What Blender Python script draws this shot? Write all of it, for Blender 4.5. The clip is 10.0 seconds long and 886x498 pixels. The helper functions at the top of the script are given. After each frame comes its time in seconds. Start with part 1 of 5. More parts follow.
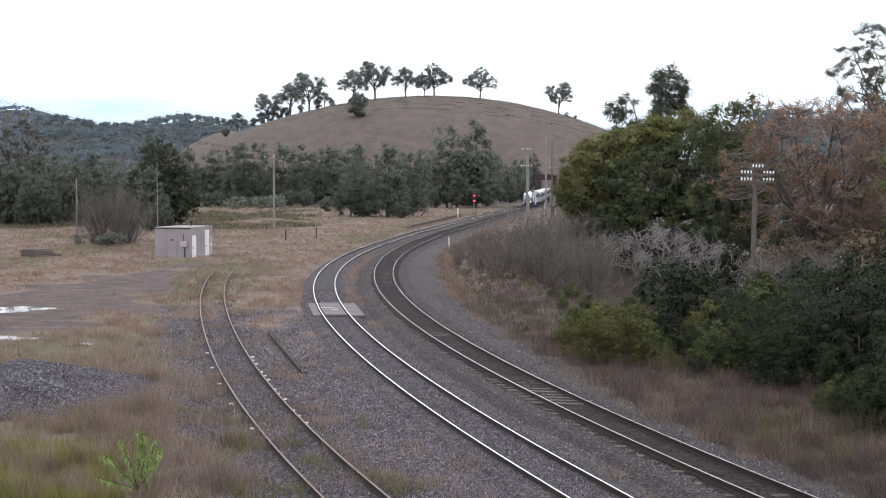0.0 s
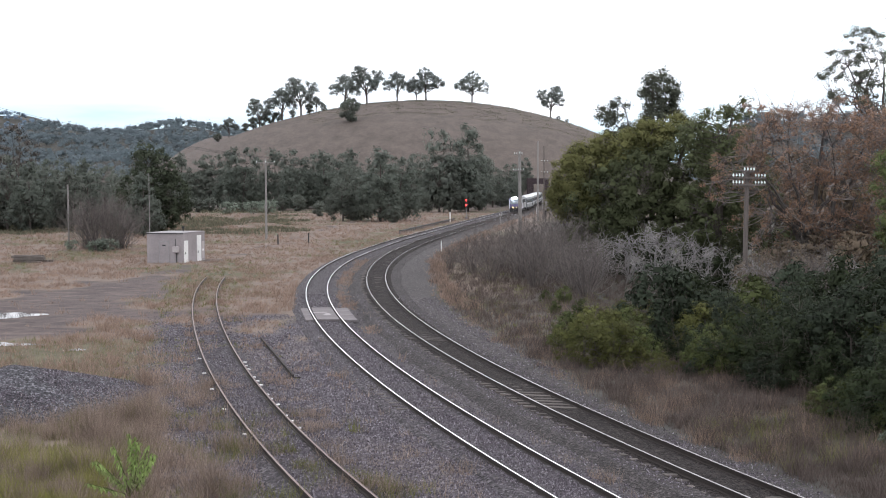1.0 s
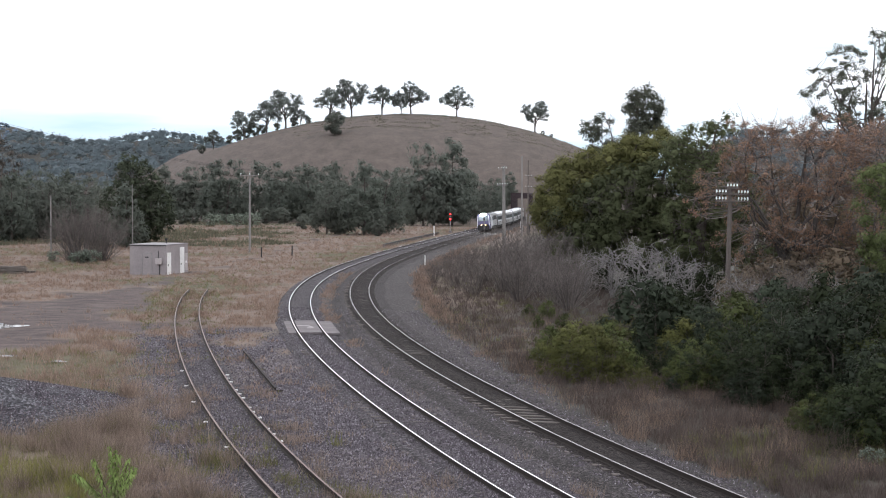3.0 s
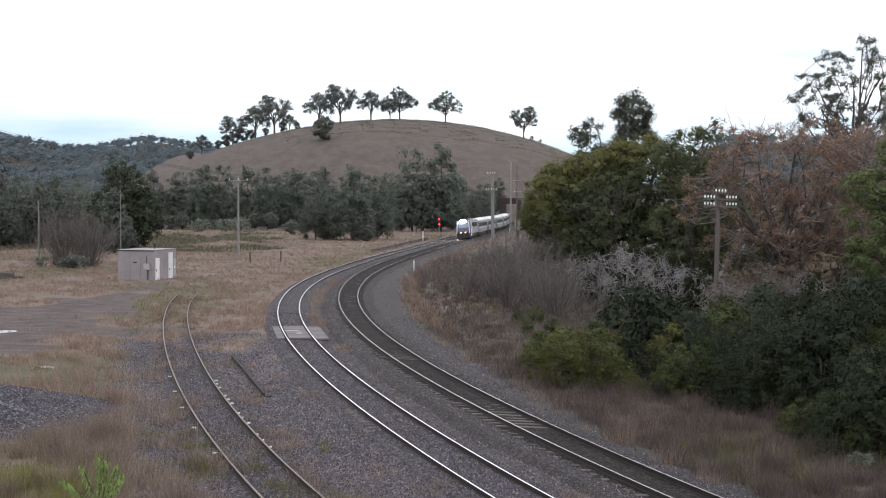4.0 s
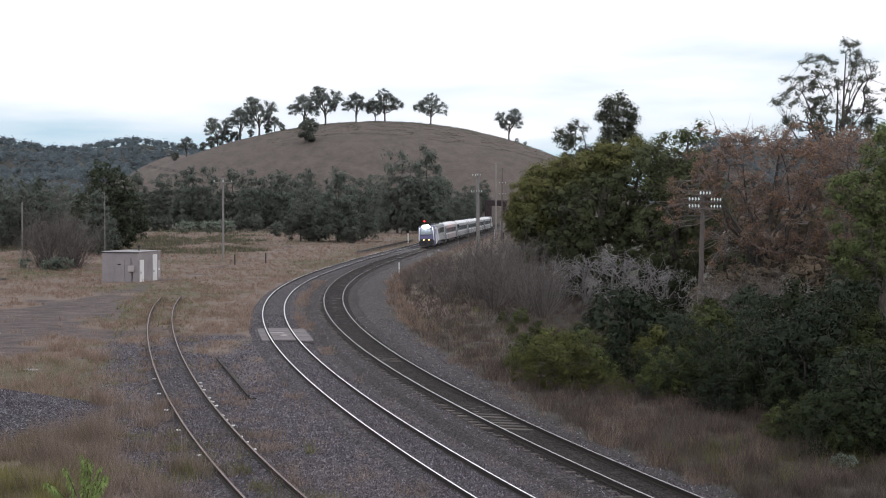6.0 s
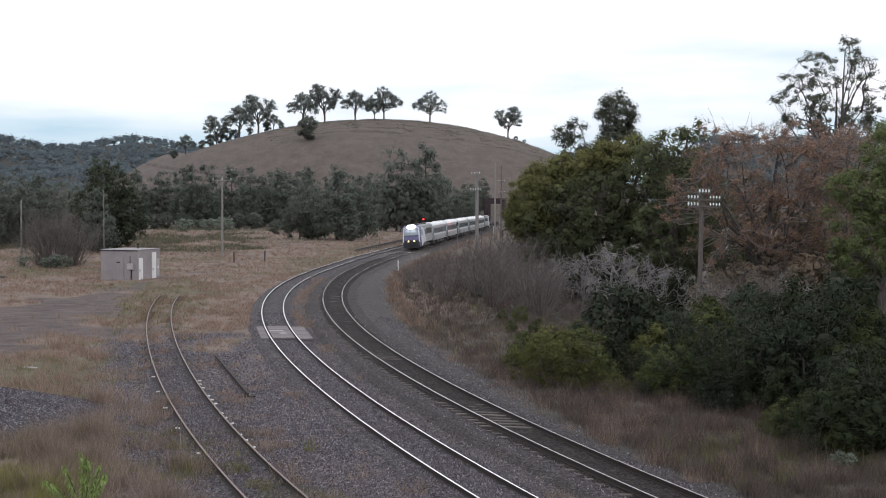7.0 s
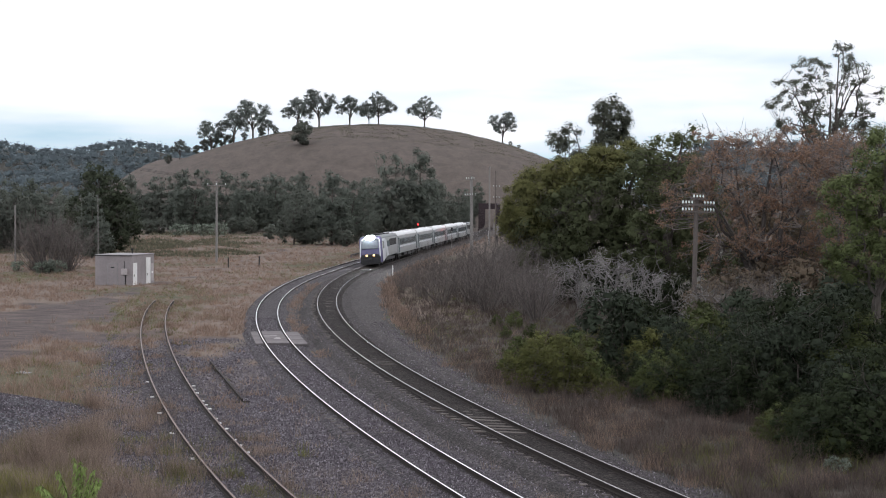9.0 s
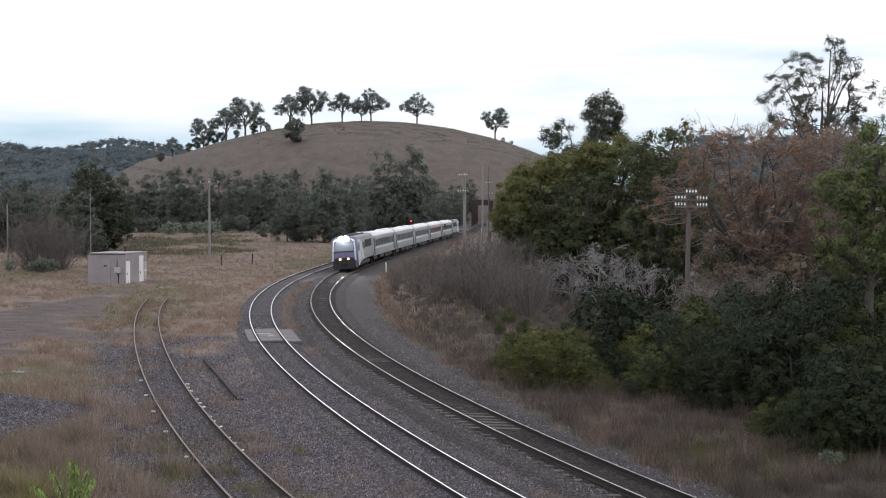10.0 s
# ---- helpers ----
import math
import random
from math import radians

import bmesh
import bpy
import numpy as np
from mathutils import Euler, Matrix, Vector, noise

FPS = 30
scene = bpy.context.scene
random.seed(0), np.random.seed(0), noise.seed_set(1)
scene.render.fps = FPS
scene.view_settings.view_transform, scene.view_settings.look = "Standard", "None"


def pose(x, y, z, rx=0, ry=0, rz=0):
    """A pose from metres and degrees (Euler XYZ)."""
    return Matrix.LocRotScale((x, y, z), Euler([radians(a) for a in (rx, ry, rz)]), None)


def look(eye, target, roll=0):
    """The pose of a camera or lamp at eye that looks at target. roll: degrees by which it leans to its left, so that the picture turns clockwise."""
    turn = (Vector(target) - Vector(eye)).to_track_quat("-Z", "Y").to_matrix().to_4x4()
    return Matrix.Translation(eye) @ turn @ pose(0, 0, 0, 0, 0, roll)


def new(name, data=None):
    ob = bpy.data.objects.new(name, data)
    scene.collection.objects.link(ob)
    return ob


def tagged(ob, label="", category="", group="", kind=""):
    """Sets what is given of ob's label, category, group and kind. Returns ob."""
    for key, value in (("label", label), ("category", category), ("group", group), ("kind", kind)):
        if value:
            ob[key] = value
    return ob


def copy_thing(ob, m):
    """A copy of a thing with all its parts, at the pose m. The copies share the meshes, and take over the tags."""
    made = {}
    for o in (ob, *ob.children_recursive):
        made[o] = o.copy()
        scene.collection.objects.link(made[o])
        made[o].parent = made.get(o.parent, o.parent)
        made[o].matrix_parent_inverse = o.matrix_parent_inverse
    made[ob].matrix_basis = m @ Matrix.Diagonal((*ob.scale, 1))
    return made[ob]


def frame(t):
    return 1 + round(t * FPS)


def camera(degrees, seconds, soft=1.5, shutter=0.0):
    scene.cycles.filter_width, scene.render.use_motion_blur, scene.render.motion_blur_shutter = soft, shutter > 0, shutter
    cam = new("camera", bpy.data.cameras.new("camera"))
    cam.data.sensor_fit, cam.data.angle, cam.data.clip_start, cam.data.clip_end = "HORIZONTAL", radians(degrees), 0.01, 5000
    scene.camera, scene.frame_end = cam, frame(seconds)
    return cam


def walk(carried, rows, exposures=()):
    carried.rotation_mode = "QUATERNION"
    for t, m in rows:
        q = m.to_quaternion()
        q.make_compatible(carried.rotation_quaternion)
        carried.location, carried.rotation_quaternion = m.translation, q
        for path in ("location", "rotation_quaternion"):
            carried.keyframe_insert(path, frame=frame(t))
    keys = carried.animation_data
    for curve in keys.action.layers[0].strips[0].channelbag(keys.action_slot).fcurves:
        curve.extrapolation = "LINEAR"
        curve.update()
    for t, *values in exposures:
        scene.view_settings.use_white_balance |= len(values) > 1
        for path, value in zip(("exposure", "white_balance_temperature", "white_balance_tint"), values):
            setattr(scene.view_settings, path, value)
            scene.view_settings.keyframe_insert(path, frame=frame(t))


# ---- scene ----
cam = camera(38.58, 10.0, soft=1.0)

H_EYE = 7.7
ROWS = [
    (0, 86.787, 0.007, 2.851),
    (0.5, 86.800, -0.079, 2.620),
    (1, 86.981, 0.217, 2.494),
    (1.5, 87.315, -0.101, 2.544),
    (2, 87.496, -0.296, 2.298),
    (3.5, 87.686, -0.183, 1.517),
    (4, 87.849, -0.240, 1.275),
    (4.5, 88.086, -0.196, 1.097),
    (5, 88.281, -0.177, 0.842),
    (5.5, 88.111, -0.278, 0.637),
    (7, 87.852, -0.297, 0.565),
    (7.5, 87.971, -0.323, 0.446),
    (8, 88.137, -0.188, 0.534),
    (8.5, 88.237, -0.298, 0.511),
    (9, 88.086, -0.317, 0.318),
    (9.5, 88.009, 0.066, 0.086),
    (10, 87.929, 0.000, 0.000),
]


def drive():
    walk(cam, [(t, pose(0, 0, H_EYE, rx, ry, rz)) for t, rx, ry, rz in ROWS],
         exposures=[(0.0, 0.1), (1.0, 0.15), (2.0, 0.1), (4.0, -0.12), (4.5, -0.2), (5.0, -0.3), (5.5, -0.38), (7.0, -0.33), (10.0, -0.33)])


drive()

# ---- world and light: overcast dusk ----
world = bpy.data.worlds.new("world")
scene.world = world
world.use_nodes = True
wn, wl = world.node_tree.nodes, world.node_tree.links
wn.clear()
w_out = wn.new("ShaderNodeOutputWorld")
w_bg = wn.new("ShaderNodeBackground")
w_sky = wn.new("ShaderNodeTexSky")
w_sky.sky_type = "NISHITA"
w_sky.sun_disc = False
w_sky.sun_elevation, w_sky.sun_rotation = radians(9), radians(50)
w_gain = wn.new("ShaderNodeVectorMath")
w_gain.operation = "SCALE"
w_gain.inputs["Scale"].default_value = 0.10
w_tc = wn.new("ShaderNodeTexCoord")
w_map = wn.new("ShaderNodeMapping")
w_map.inputs["Scale"].default_value = (1.6, 1.6, 11.0)
w_noise = wn.new("ShaderNodeTexNoise")
w_noise.inputs["Scale"].default_value = 2.2
w_noise.inputs["Detail"].default_value = 5
w_sep = wn.new("ShaderNodeSeparateXYZ")
w_add = wn.new("ShaderNodeMath")
w_add.operation = "MULTIPLY_ADD"
w_add.inputs[1].default_value = 3.6
w_ramp = wn.new("ShaderNodeValToRGB")
w_ramp.color_ramp.elements[0].position = 0.55
w_ramp.color_ramp.elements[0].color = (0.70, 0.96, 1.16, 1)
w_ramp.color_ramp.elements[1].position = 0.87
w_ramp.color_ramp.elements[1].color = (1.47, 1.49, 1.60, 1)
w_mix = wn.new("ShaderNodeMixRGB")
w_mix.inputs[0].default_value = 0.93
wl.new(w_tc.outputs["Generated"], w_map.inputs[0])
wl.new(w_map.outputs[0], w_noise.inputs[0])
wl.new(w_tc.outputs["Generated"], w_sep.inputs[0])
wl.new(w_sep.outputs[2], w_add.inputs[0])
wl.new(w_noise.outputs[0], w_add.inputs[2])
wl.new(w_add.outputs[0], w_ramp.inputs[0])
wl.new(w_sky.outputs[0], w_gain.inputs[0])
wl.new(w_gain.outputs[0], w_mix.inputs[1])
wl.new(w_ramp.outputs[0], w_mix.inputs[2])
wl.new(w_mix.outputs[0], w_bg.inputs[0])
wl.new(w_bg.outputs[0], w_out.inputs[0])
w_bg.inputs[1].default_value = 1.0
sun = new("sun", bpy.data.lights.new("sun", "SUN"))
sun.data.energy, sun.data.angle, sun.data.color = 0.25, radians(40), (1.0, 0.97, 0.94)
sun.matrix_world = look((40, 60, 60), (0, 80, 0))

# ---- materials ----


def material(name, stops, rough=0.85, metal=0.0, scale=8.0, detail=6.0, bump=0.3, bump_scale=None, island=0.0, rand=0.0,
             voronoi=False, stretch=(1, 1, 1), big=0.35, big_scale=0.25, translucent=0.0, grit=0.55, gloss=0.5):
    """A procedural surface: a ramp of colours over fine noise, broad stains, and relief. island / rand: spread per piece."""
    m = bpy.data.materials.new(name)
    m.use_nodes = True
    n, l = m.node_tree.nodes, m.node_tree.links
    bs = n["Principled BSDF"]
    tc = n.new("ShaderNodeTexCoord")
    mp = n.new("ShaderNodeMapping")
    mp.inputs["Scale"].default_value = stretch
    l.new(tc.outputs["Object"], mp.inputs[0])
    if voronoi:
        tx = n.new("ShaderNodeTexVoronoi")
        tx.inputs["Scale"].default_value = scale
        sp = n.new("ShaderNodeSeparateColor")
        l.new(tx.outputs["Color"], sp.inputs[0])
        fine, relief = sp.outputs[0], tx.outputs["Distance"]
    else:
        tx = n.new("ShaderNodeTexNoise")
        tx.inputs["Scale"].default_value = scale
        tx.inputs["Detail"].default_value = detail
        tx.inputs["Roughness"].default_value = grit
        fine, relief = tx.outputs[0], tx.outputs[0]
    l.new(mp.outputs[0], tx.inputs["Vector"])
    bg = n.new("ShaderNodeTexNoise")
    bg.inputs["Scale"].default_value = big_scale
    bg.inputs["Detail"].default_value = 5
    l.new(mp.outputs[0], bg.inputs["Vector"])
    mixv = n.new("ShaderNodeMix")
    mixv.inputs[0].default_value = big
    l.new(fine, mixv.inputs[2])
    l.new(bg.outputs[0], mixv.inputs[3])
    value = mixv.outputs[0]
    for amount, kind, out in ((island, "ShaderNodeNewGeometry", "Random Per Island"), (rand, "ShaderNodeObjectInfo", "Random")):
        if amount:
            mx = n.new("ShaderNodeMix")
            mx.inputs[0].default_value = amount
            l.new(value, mx.inputs[2])
            l.new(n.new(kind).outputs[out], mx.inputs[3])
            value = mx.outputs[0]
    ramp = n.new("ShaderNodeValToRGB")
    els = ramp.color_ramp.elements
    while len(els) < len(stops):
        els.new(0.5)
    for e, (p, c) in zip(els, stops):
        e.position, e.color = p, (*c, 1)
    l.new(value, ramp.inputs[0])
    l.new(ramp.outputs[0], bs.inputs["Base Color"])
    bs.inputs["Roughness"].default_value = rough
    bs.inputs["Metallic"].default_value = metal
    bs.inputs["Specular IOR Level"].default_value = gloss
    if bump:
        bp = n.new("ShaderNodeBump")
        bp.inputs["Strength"].default_value = bump
        bp.inputs["Distance"].default_value = bump_scale or 0.02
        l.new(relief, bp.inputs["Height"])
        l.new(bp.outputs[0], bs.inputs["Normal"])
    if translucent:
        tr = n.new("ShaderNodeBsdfTranslucent")
        l.new(ramp.outputs[0], tr.inputs[0])
        ms = n.new("ShaderNodeMixShader")
        ms.inputs[0].default_value = translucent
        l.new(bs.outputs[0], ms.inputs[1])
        l.new(tr.outputs[0], ms.inputs[2])
        l.new(ms.outputs[0], n["Material Output"].inputs[0])
    return m


def around(c, lo=0.6, hi=1.4):
    """Three stops about one colour."""
    return [(0.3, tuple(v * lo for v in c)), (0.5, c), (0.72, tuple(min(1, v * hi) for v in c))]


def glowing(name, colour, strength):
    m = bpy.data.materials.new(name)
    m.use_nodes = True
    bs = m.node_tree.nodes["Principled BSDF"]
    bs.inputs["Base Color"].default_value = (*colour, 1)
    bs.inputs["Emission Color"].default_value = (*colour, 1)
    bs.inputs["Emission Strength"].default_value = strength
    return m


def leafy(name, c, lo=0.35, hi=1.9, translucent=0.25):
    return material(name, around(c, lo, hi), 0.75, scale=1.5, bump=0, island=0.3, rand=0.25, big=0.6, big_scale=0.5, translucent=translucent, gloss=0.12)


M_BALLAST = material("ballast", [(0.10, (0.022, 0.019, 0.021)), (0.45, (0.050, 0.0425, 0.047)), (0.70, (0.088, 0.077, 0.084)), (0.92, (0.18, 0.162, 0.175))], 0.9, scale=12, voronoi=True, bump=1.0, bump_scale=0.07, big=0.25, big_scale=0.7)
M_BALLAST_MAIN = material("brown_grey_ballast", [(0.10, (0.014, 0.012, 0.012)), (0.45, (0.036, 0.030, 0.030)), (0.70, (0.066, 0.056, 0.056)), (0.92, (0.16, 0.14, 0.14))], 0.9, scale=17, voronoi=True, bump=1.0, bump_scale=0.06, big=0.35, big_scale=0.7)
M_FOURFOOT = material("oily_and_shadowed_ballast", [(0.1, (0.004, 0.003, 0.0028)), (0.5, (0.020, 0.0155, 0.0148)), (0.9, (0.075, 0.062, 0.058))], 0.85, scale=17, voronoi=True, bump=0.9, bump_scale=0.06, big=0.3, big_scale=0.5, gloss=0.2)
M_RAIL_HEAD = material("polished_rail_steel", around((0.88, 0.87, 0.88), 0.9, 1.08), 0.36, 1.0, scale=3, bump=0, big=0.5, big_scale=0.2)
M_RAIL_MAIN = material("worn_rail_steel", around((0.40, 0.375, 0.37), 0.7, 1.2), 0.24, 1.0, scale=3, bump=0, big=0.5, big_scale=0.2)
M_RAIL_RUST = material("rusty_rail_side", around((0.032, 0.024, 0.021), 0.6, 1.5), 0.8, 0.2, scale=14, bump=0.3, bump_scale=0.004)
M_OLD_RAIL = material("dull_rail_head", around((0.215, 0.160, 0.140), 0.6, 1.4), 0.55, 0.3, scale=10, bump=0.1, bump_scale=0.003)
M_SLEEPER = material("weathered_timber_sleeper", around((0.10, 0.085, 0.078), 0.6, 1.5), 0.9, scale=9, stretch=(1, 6, 1), bump=0.5, bump_scale=0.01, rand=0.4)
M_CONCRETE = material("concrete", around((0.17, 0.152, 0.155), 0.6, 1.3), 0.9, scale=6, bump=0.25, bump_scale=0.006, big=0.5, big_scale=0.7)
M_HUT = material("painted_concrete_hut", around((0.30, 0.27, 0.275), 0.8, 1.2), 0.85, scale=5, bump=0.2, bump_scale=0.004, big=0.6, big_scale=0.8)
M_HUT_ROOF = material("pale_roof_slab", around((0.30, 0.285, 0.29), 0.7, 1.25), 0.8, scale=4, bump=0.15, bump_scale=0.005, big=0.5, big_scale=0.8)
M_WHITE = material("white_paint", around((0.80, 0.79, 0.78), 0.85, 1.1), 0.55, scale=5, bump=0.08, bump_scale=0.002)
M_GREY_PAINT = material("grey_paint", around((0.42, 0.38, 0.38), 0.85, 1.15), 0.6, scale=5, bump=0.08, bump_scale=0.002)
M_DARK = material("dark_steel", around((0.035, 0.035, 0.038), 0.6, 1.5), 0.6, 0.3, scale=9, bump=0.15, bump_scale=0.003)
M_POLE = material("weathered_pole_timber", around((0.25, 0.235, 0.225), 0.65, 1.35), 0.9, scale=5, stretch=(5, 5, 0.6), bump=0.5, bump_scale=0.01)
M_POLE_DARK = material("dark_pole_timber", around((0.13, 0.11, 0.10), 0.6, 1.4), 0.9, scale=5, stretch=(5, 5, 0.6), bump=0.5, bump_scale=0.01)
M_PORCELAIN = material("pale_green_insulator", around((0.78, 0.86, 0.83), 0.9, 1.1), 0.2, scale=6, bump=0)
M_BARK = material("grey_brown_bark", around((0.10, 0.085, 0.075), 0.5, 1.6), 0.95, scale=4, stretch=(3, 3, 0.8), bump=0.7, bump_scale=0.03)
M_BARK_PALE = material("pale_gum_bark", around((0.085, 0.073, 0.067), 0.5, 1.6), 0.85, scale=3, stretch=(2, 2, 0.6), bump=0.4, bump_scale=0.02)
M_DEADWOOD = material("bleached_dead_wood", around((0.25, 0.235, 0.23), 0.7, 1.3), 0.9, scale=6, bump=0.3, bump_scale=0.01)
M_TWIG_PALE = material("pale_grey_twigs", around((0.20, 0.175, 0.165), 0.6, 1.4), 0.95, scale=5, bump=0, island=0.4)
M_TWIG = material("brown_twigs", around((0.142, 0.122, 0.114), 0.55, 1.5), 0.95, scale=5, bump=0, island=0.4)
M_LEAF_OLIVE = leafy("olive_yellow_leaves", (0.118, 0.122, 0.043), 0.5, 1.6)
M_LEAF_DARK = leafy("dark_green_leaves", (0.034, 0.044, 0.022), 0.5, 1.7)
M_LEAF_MID = leafy("mid_green_leaves", (0.076, 0.090, 0.034), 0.5, 1.7)
M_LEAF_BLUE = leafy("grey_green_leaves", (0.050, 0.063, 0.042), 0.5, 1.7)
M_LEAF_GUM = leafy("gum_leaves", (0.135, 0.146, 0.112), 0.6, 1.5)
M_LEAF_CANOPY = leafy("dark_canopy_leaves", (0.125, 0.142, 0.074), 0.6, 1.5)
M_LEAF_FRESH = leafy("feathery_green_leaves", (0.150, 0.180, 0.075), 0.55, 1.5)
M_LEAF_GOLD = leafy("lit_olive_gold_leaves", (0.152, 0.152, 0.062), 0.55, 1.5)
M_LEAF_ORANGE = leafy("russet_leaves", (0.315, 0.200, 0.140), 0.6, 1.4)
M_LEAF_BROWN = leafy("dull_brown_leaves", (0.165, 0.128, 0.092), 0.6, 1.5)
# Belt leaves are paled in colour to carry some haze.
M_LEAF_SHE_OAK = leafy("she_oak_needles", (0.150, 0.168, 0.142), 0.8, 1.2, 0.4)
M_LEAF_BELT = leafy("olive_grey_belt_leaves", (0.160, 0.174, 0.148), 0.8, 1.2, 0.4)
M_LEAF_BUSH = leafy("deep_green_leaves", (0.062, 0.074, 0.048))
M_LEAF_SILVER = leafy("silver_wattle_leaves", (0.17, 0.20, 0.16))
M_LEAF_LIME = leafy("fresh_lime_leaves", (0.36, 0.47, 0.17), 0.6, 1.5, 0.4)
# Haze over hill and ridges is painted into these pale bluish leaf colours.
M_LEAF_HILL = leafy("haze_tinted_hill_gum_leaves", (0.225, 0.250, 0.230), 0.7, 1.3)
M_LEAF_RIDGE = leafy("haze_tinted_ridge_leaves", (0.205, 0.250, 0.272), 0.94, 1.06, 0.6)
M_LEAF_FAR = leafy("haze_tinted_far_leaves", (0.27, 0.35, 0.44), 0.94, 1.06, 0.6)
M_GRASS = leafy("dry_grass_blades", (0.345, 0.252, 0.200), 0.58, 1.45, 0.3)
M_GRASS_NEAR = leafy("reddish_dry_grass_blades", (0.305, 0.238, 0.196), 0.32, 1.9, 0.3)
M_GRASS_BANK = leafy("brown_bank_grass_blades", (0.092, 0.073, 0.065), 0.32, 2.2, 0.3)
M_SCRUB = leafy("grey_green_scrub_blades", (0.165, 0.160, 0.112), 0.6, 1.5, 0.3)
M_GRASS_LIME = leafy("yellow_green_grass_blades", (0.30, 0.29, 0.10), 0.5, 1.5, 0.3)
M_GRASS_GREEN = leafy("green_grass_blades", (0.18, 0.18, 0.075), 0.55, 1.4, 0.3)
M_STONES = material("broken_stones", [(0.15, (0.056, 0.047, 0.055)), (0.5, (0.112, 0.097, 0.113)), (0.8, (0.190, 0.168, 0.194)), (0.97, (0.40, 0.37, 0.40))], 0.9, scale=3, bump=0, island=0.85)
M_PUDDLE = material("puddle_water", around((0.10, 0.09, 0.09), 0.9, 1.1), 0.03, scale=2, bump=0)
M_HEAP = material("dark_crushed_stone", [(0.1, (0.012, 0.011, 0.014)), (0.45, (0.042, 0.040, 0.047)), (0.7, (0.085, 0.082, 0.095)), (0.9, (0.24, 0.235, 0.255))], 0.85, scale=13, voronoi=True, bump=1.0, bump_scale=0.08, big=0.25, big_scale=0.4)

# ---- mesh helpers ----


def part(name, bm, mat, parent=None, label=""):
    me = bpy.data.meshes.new(name)
    bm.normal_update()
    bm.to_mesh(me)
    bm.free()
    for m in (mat if isinstance(mat, (list, tuple)) else [mat]):
        me.materials.append(m)
    ob = new(name, me)
    if parent is not None:
        ob.parent = parent
    if label:
        tagged(ob, label)
    return ob


def sheet(name, verts, faces, mat, parent=None, label="", smooth=False, index=None, normals=None):
    """One mesh from arrays of corners and of equal-sided faces."""
    verts, faces = np.asarray(verts, np.float32), np.asarray(faces, np.int32)
    me = bpy.data.meshes.new(name)
    me.vertices.add(len(verts))
    me.vertices.foreach_set("co", verts.ravel())
    k = faces.shape[1]
    me.loops.add(faces.size)
    me.loops.foreach_set("vertex_index", faces.ravel())
    me.polygons.add(len(faces))
    me.polygons.foreach_set("loop_start", np.arange(0, faces.size, k, dtype=np.int32))
    me.polygons.foreach_set("loop_total", np.full(len(faces), k, np.int32))
    if index is not None:
        me.polygons.foreach_set("material_index", np.asarray(index, np.int32))
    me.polygons.foreach_set("use_smooth", np.full(len(faces), smooth, bool))
    me.update(calc_edges=True)
    if normals is not None:
        me.normals_split_custom_set_from_vertices((normals / (np.linalg.norm(normals, axis=1)[:, None] + 1e-9)).tolist())
    for m in (mat if isinstance(mat, (list, tuple)) else [mat]):
        me.materials.append(m)
    ob = new(name, me)
    if parent is not None:
        ob.parent = parent
    if label:
        tagged(ob, label)
    return ob


def empty(name, m=None):
    ob = new(name)
    ob.empty_display_size = 0.3
    if m is not None:
        ob.matrix_basis = m
    return ob


def box(bm, x0, x1, y0, y1, z0, z1, bevel=0.0):
    r = bmesh.ops.create_cube(bm, size=1, matrix=Matrix.LocRotScale(((x0 + x1) / 2, (y0 + y1) / 2, (z0 + z1) / 2), None, (x1 - x0, y1 - y0, z1 - z0)))
    if bevel:
        es = list({e for v in r["verts"] for e in v.link_edges})
        bmesh.ops.bevel(bm, geom=es, offset=bevel, segments=2, affect="EDGES", profile=0.5)
    return bm


def rod(bm, a, b, r0, r1=None, n=8):
    a, b = Vector(a), Vector(b)
    d = b - a
    q = d.to_track_quat("Z", "Y").to_matrix().to_4x4()
    bmesh.ops.create_cone(bm, cap_ends=True, segments=n, radius1=r0, radius2=r0 if r1 is None else r1, depth=d.length, matrix=Matrix.Translation((a + b) / 2) @ q)
    return bm


def boxes(*args, bevel=0.0):
    bm = bmesh.new()
    for a in args:
        box(bm, *a, bevel=bevel)
    return bm


def rods(*args, n=8):
    bm = bmesh.new()
    for a in args:
        rod(bm, *a, n=n)
    return bm


# ---- the lie of the land ----


def poly(c, y):
    return np.polyval(c, (np.asarray(y, float) - 90) / 60)


C_MAIN = [-0.0144, 0.1128, -0.195, -0.2609, -0.3976, 6.8206, -8.173, -8.5239]
C_LOOP = [0.2536, -0.5527, -0.7886, 0.4148, 7.4184, -8.4018, -13.0047]
C_SIDING = [3.4563, 4.8186, 6.6255, -12.1332, -20.9714]


def smoothstep(v, a, b):
    k = np.clip((v - a) / (b - a), 0, 1)
    return k * k * (3 - 2 * k)


def main_x(y):
    y = np.asarray(y, float)
    mid = poly(C_MAIN, np.clip(y, 33, 272))
    far = np.maximum(y - 272, 0)
    near = np.minimum(y - 33, 0)
    return mid + 0.10 * np.minimum(far, 80) + 0.06 * np.maximum(far - 80, 0) - 0.385 * near


def loop_x(y):
    y = np.asarray(y, float)
    a = poly(C_LOOP, np.clip(y, 33, 200)) - 0.37 * np.minimum(y - 33, 0)
    b = main_x(y) - 4.15 * (1 - smoothstep(y, 335, 420))
    k = np.clip((y - 145) / 45, 0, 1)
    k = k * k * (3 - 2 * k)
    return a * (1 - k) + b * k


def siding_x(y):
    y = np.asarray(y, float)
    return poly(C_SIDING, np.clip(y, 33, 118)) - 0.40 * np.minimum(y - 33, 0) + 0.02 * np.maximum(y - 118, 0)


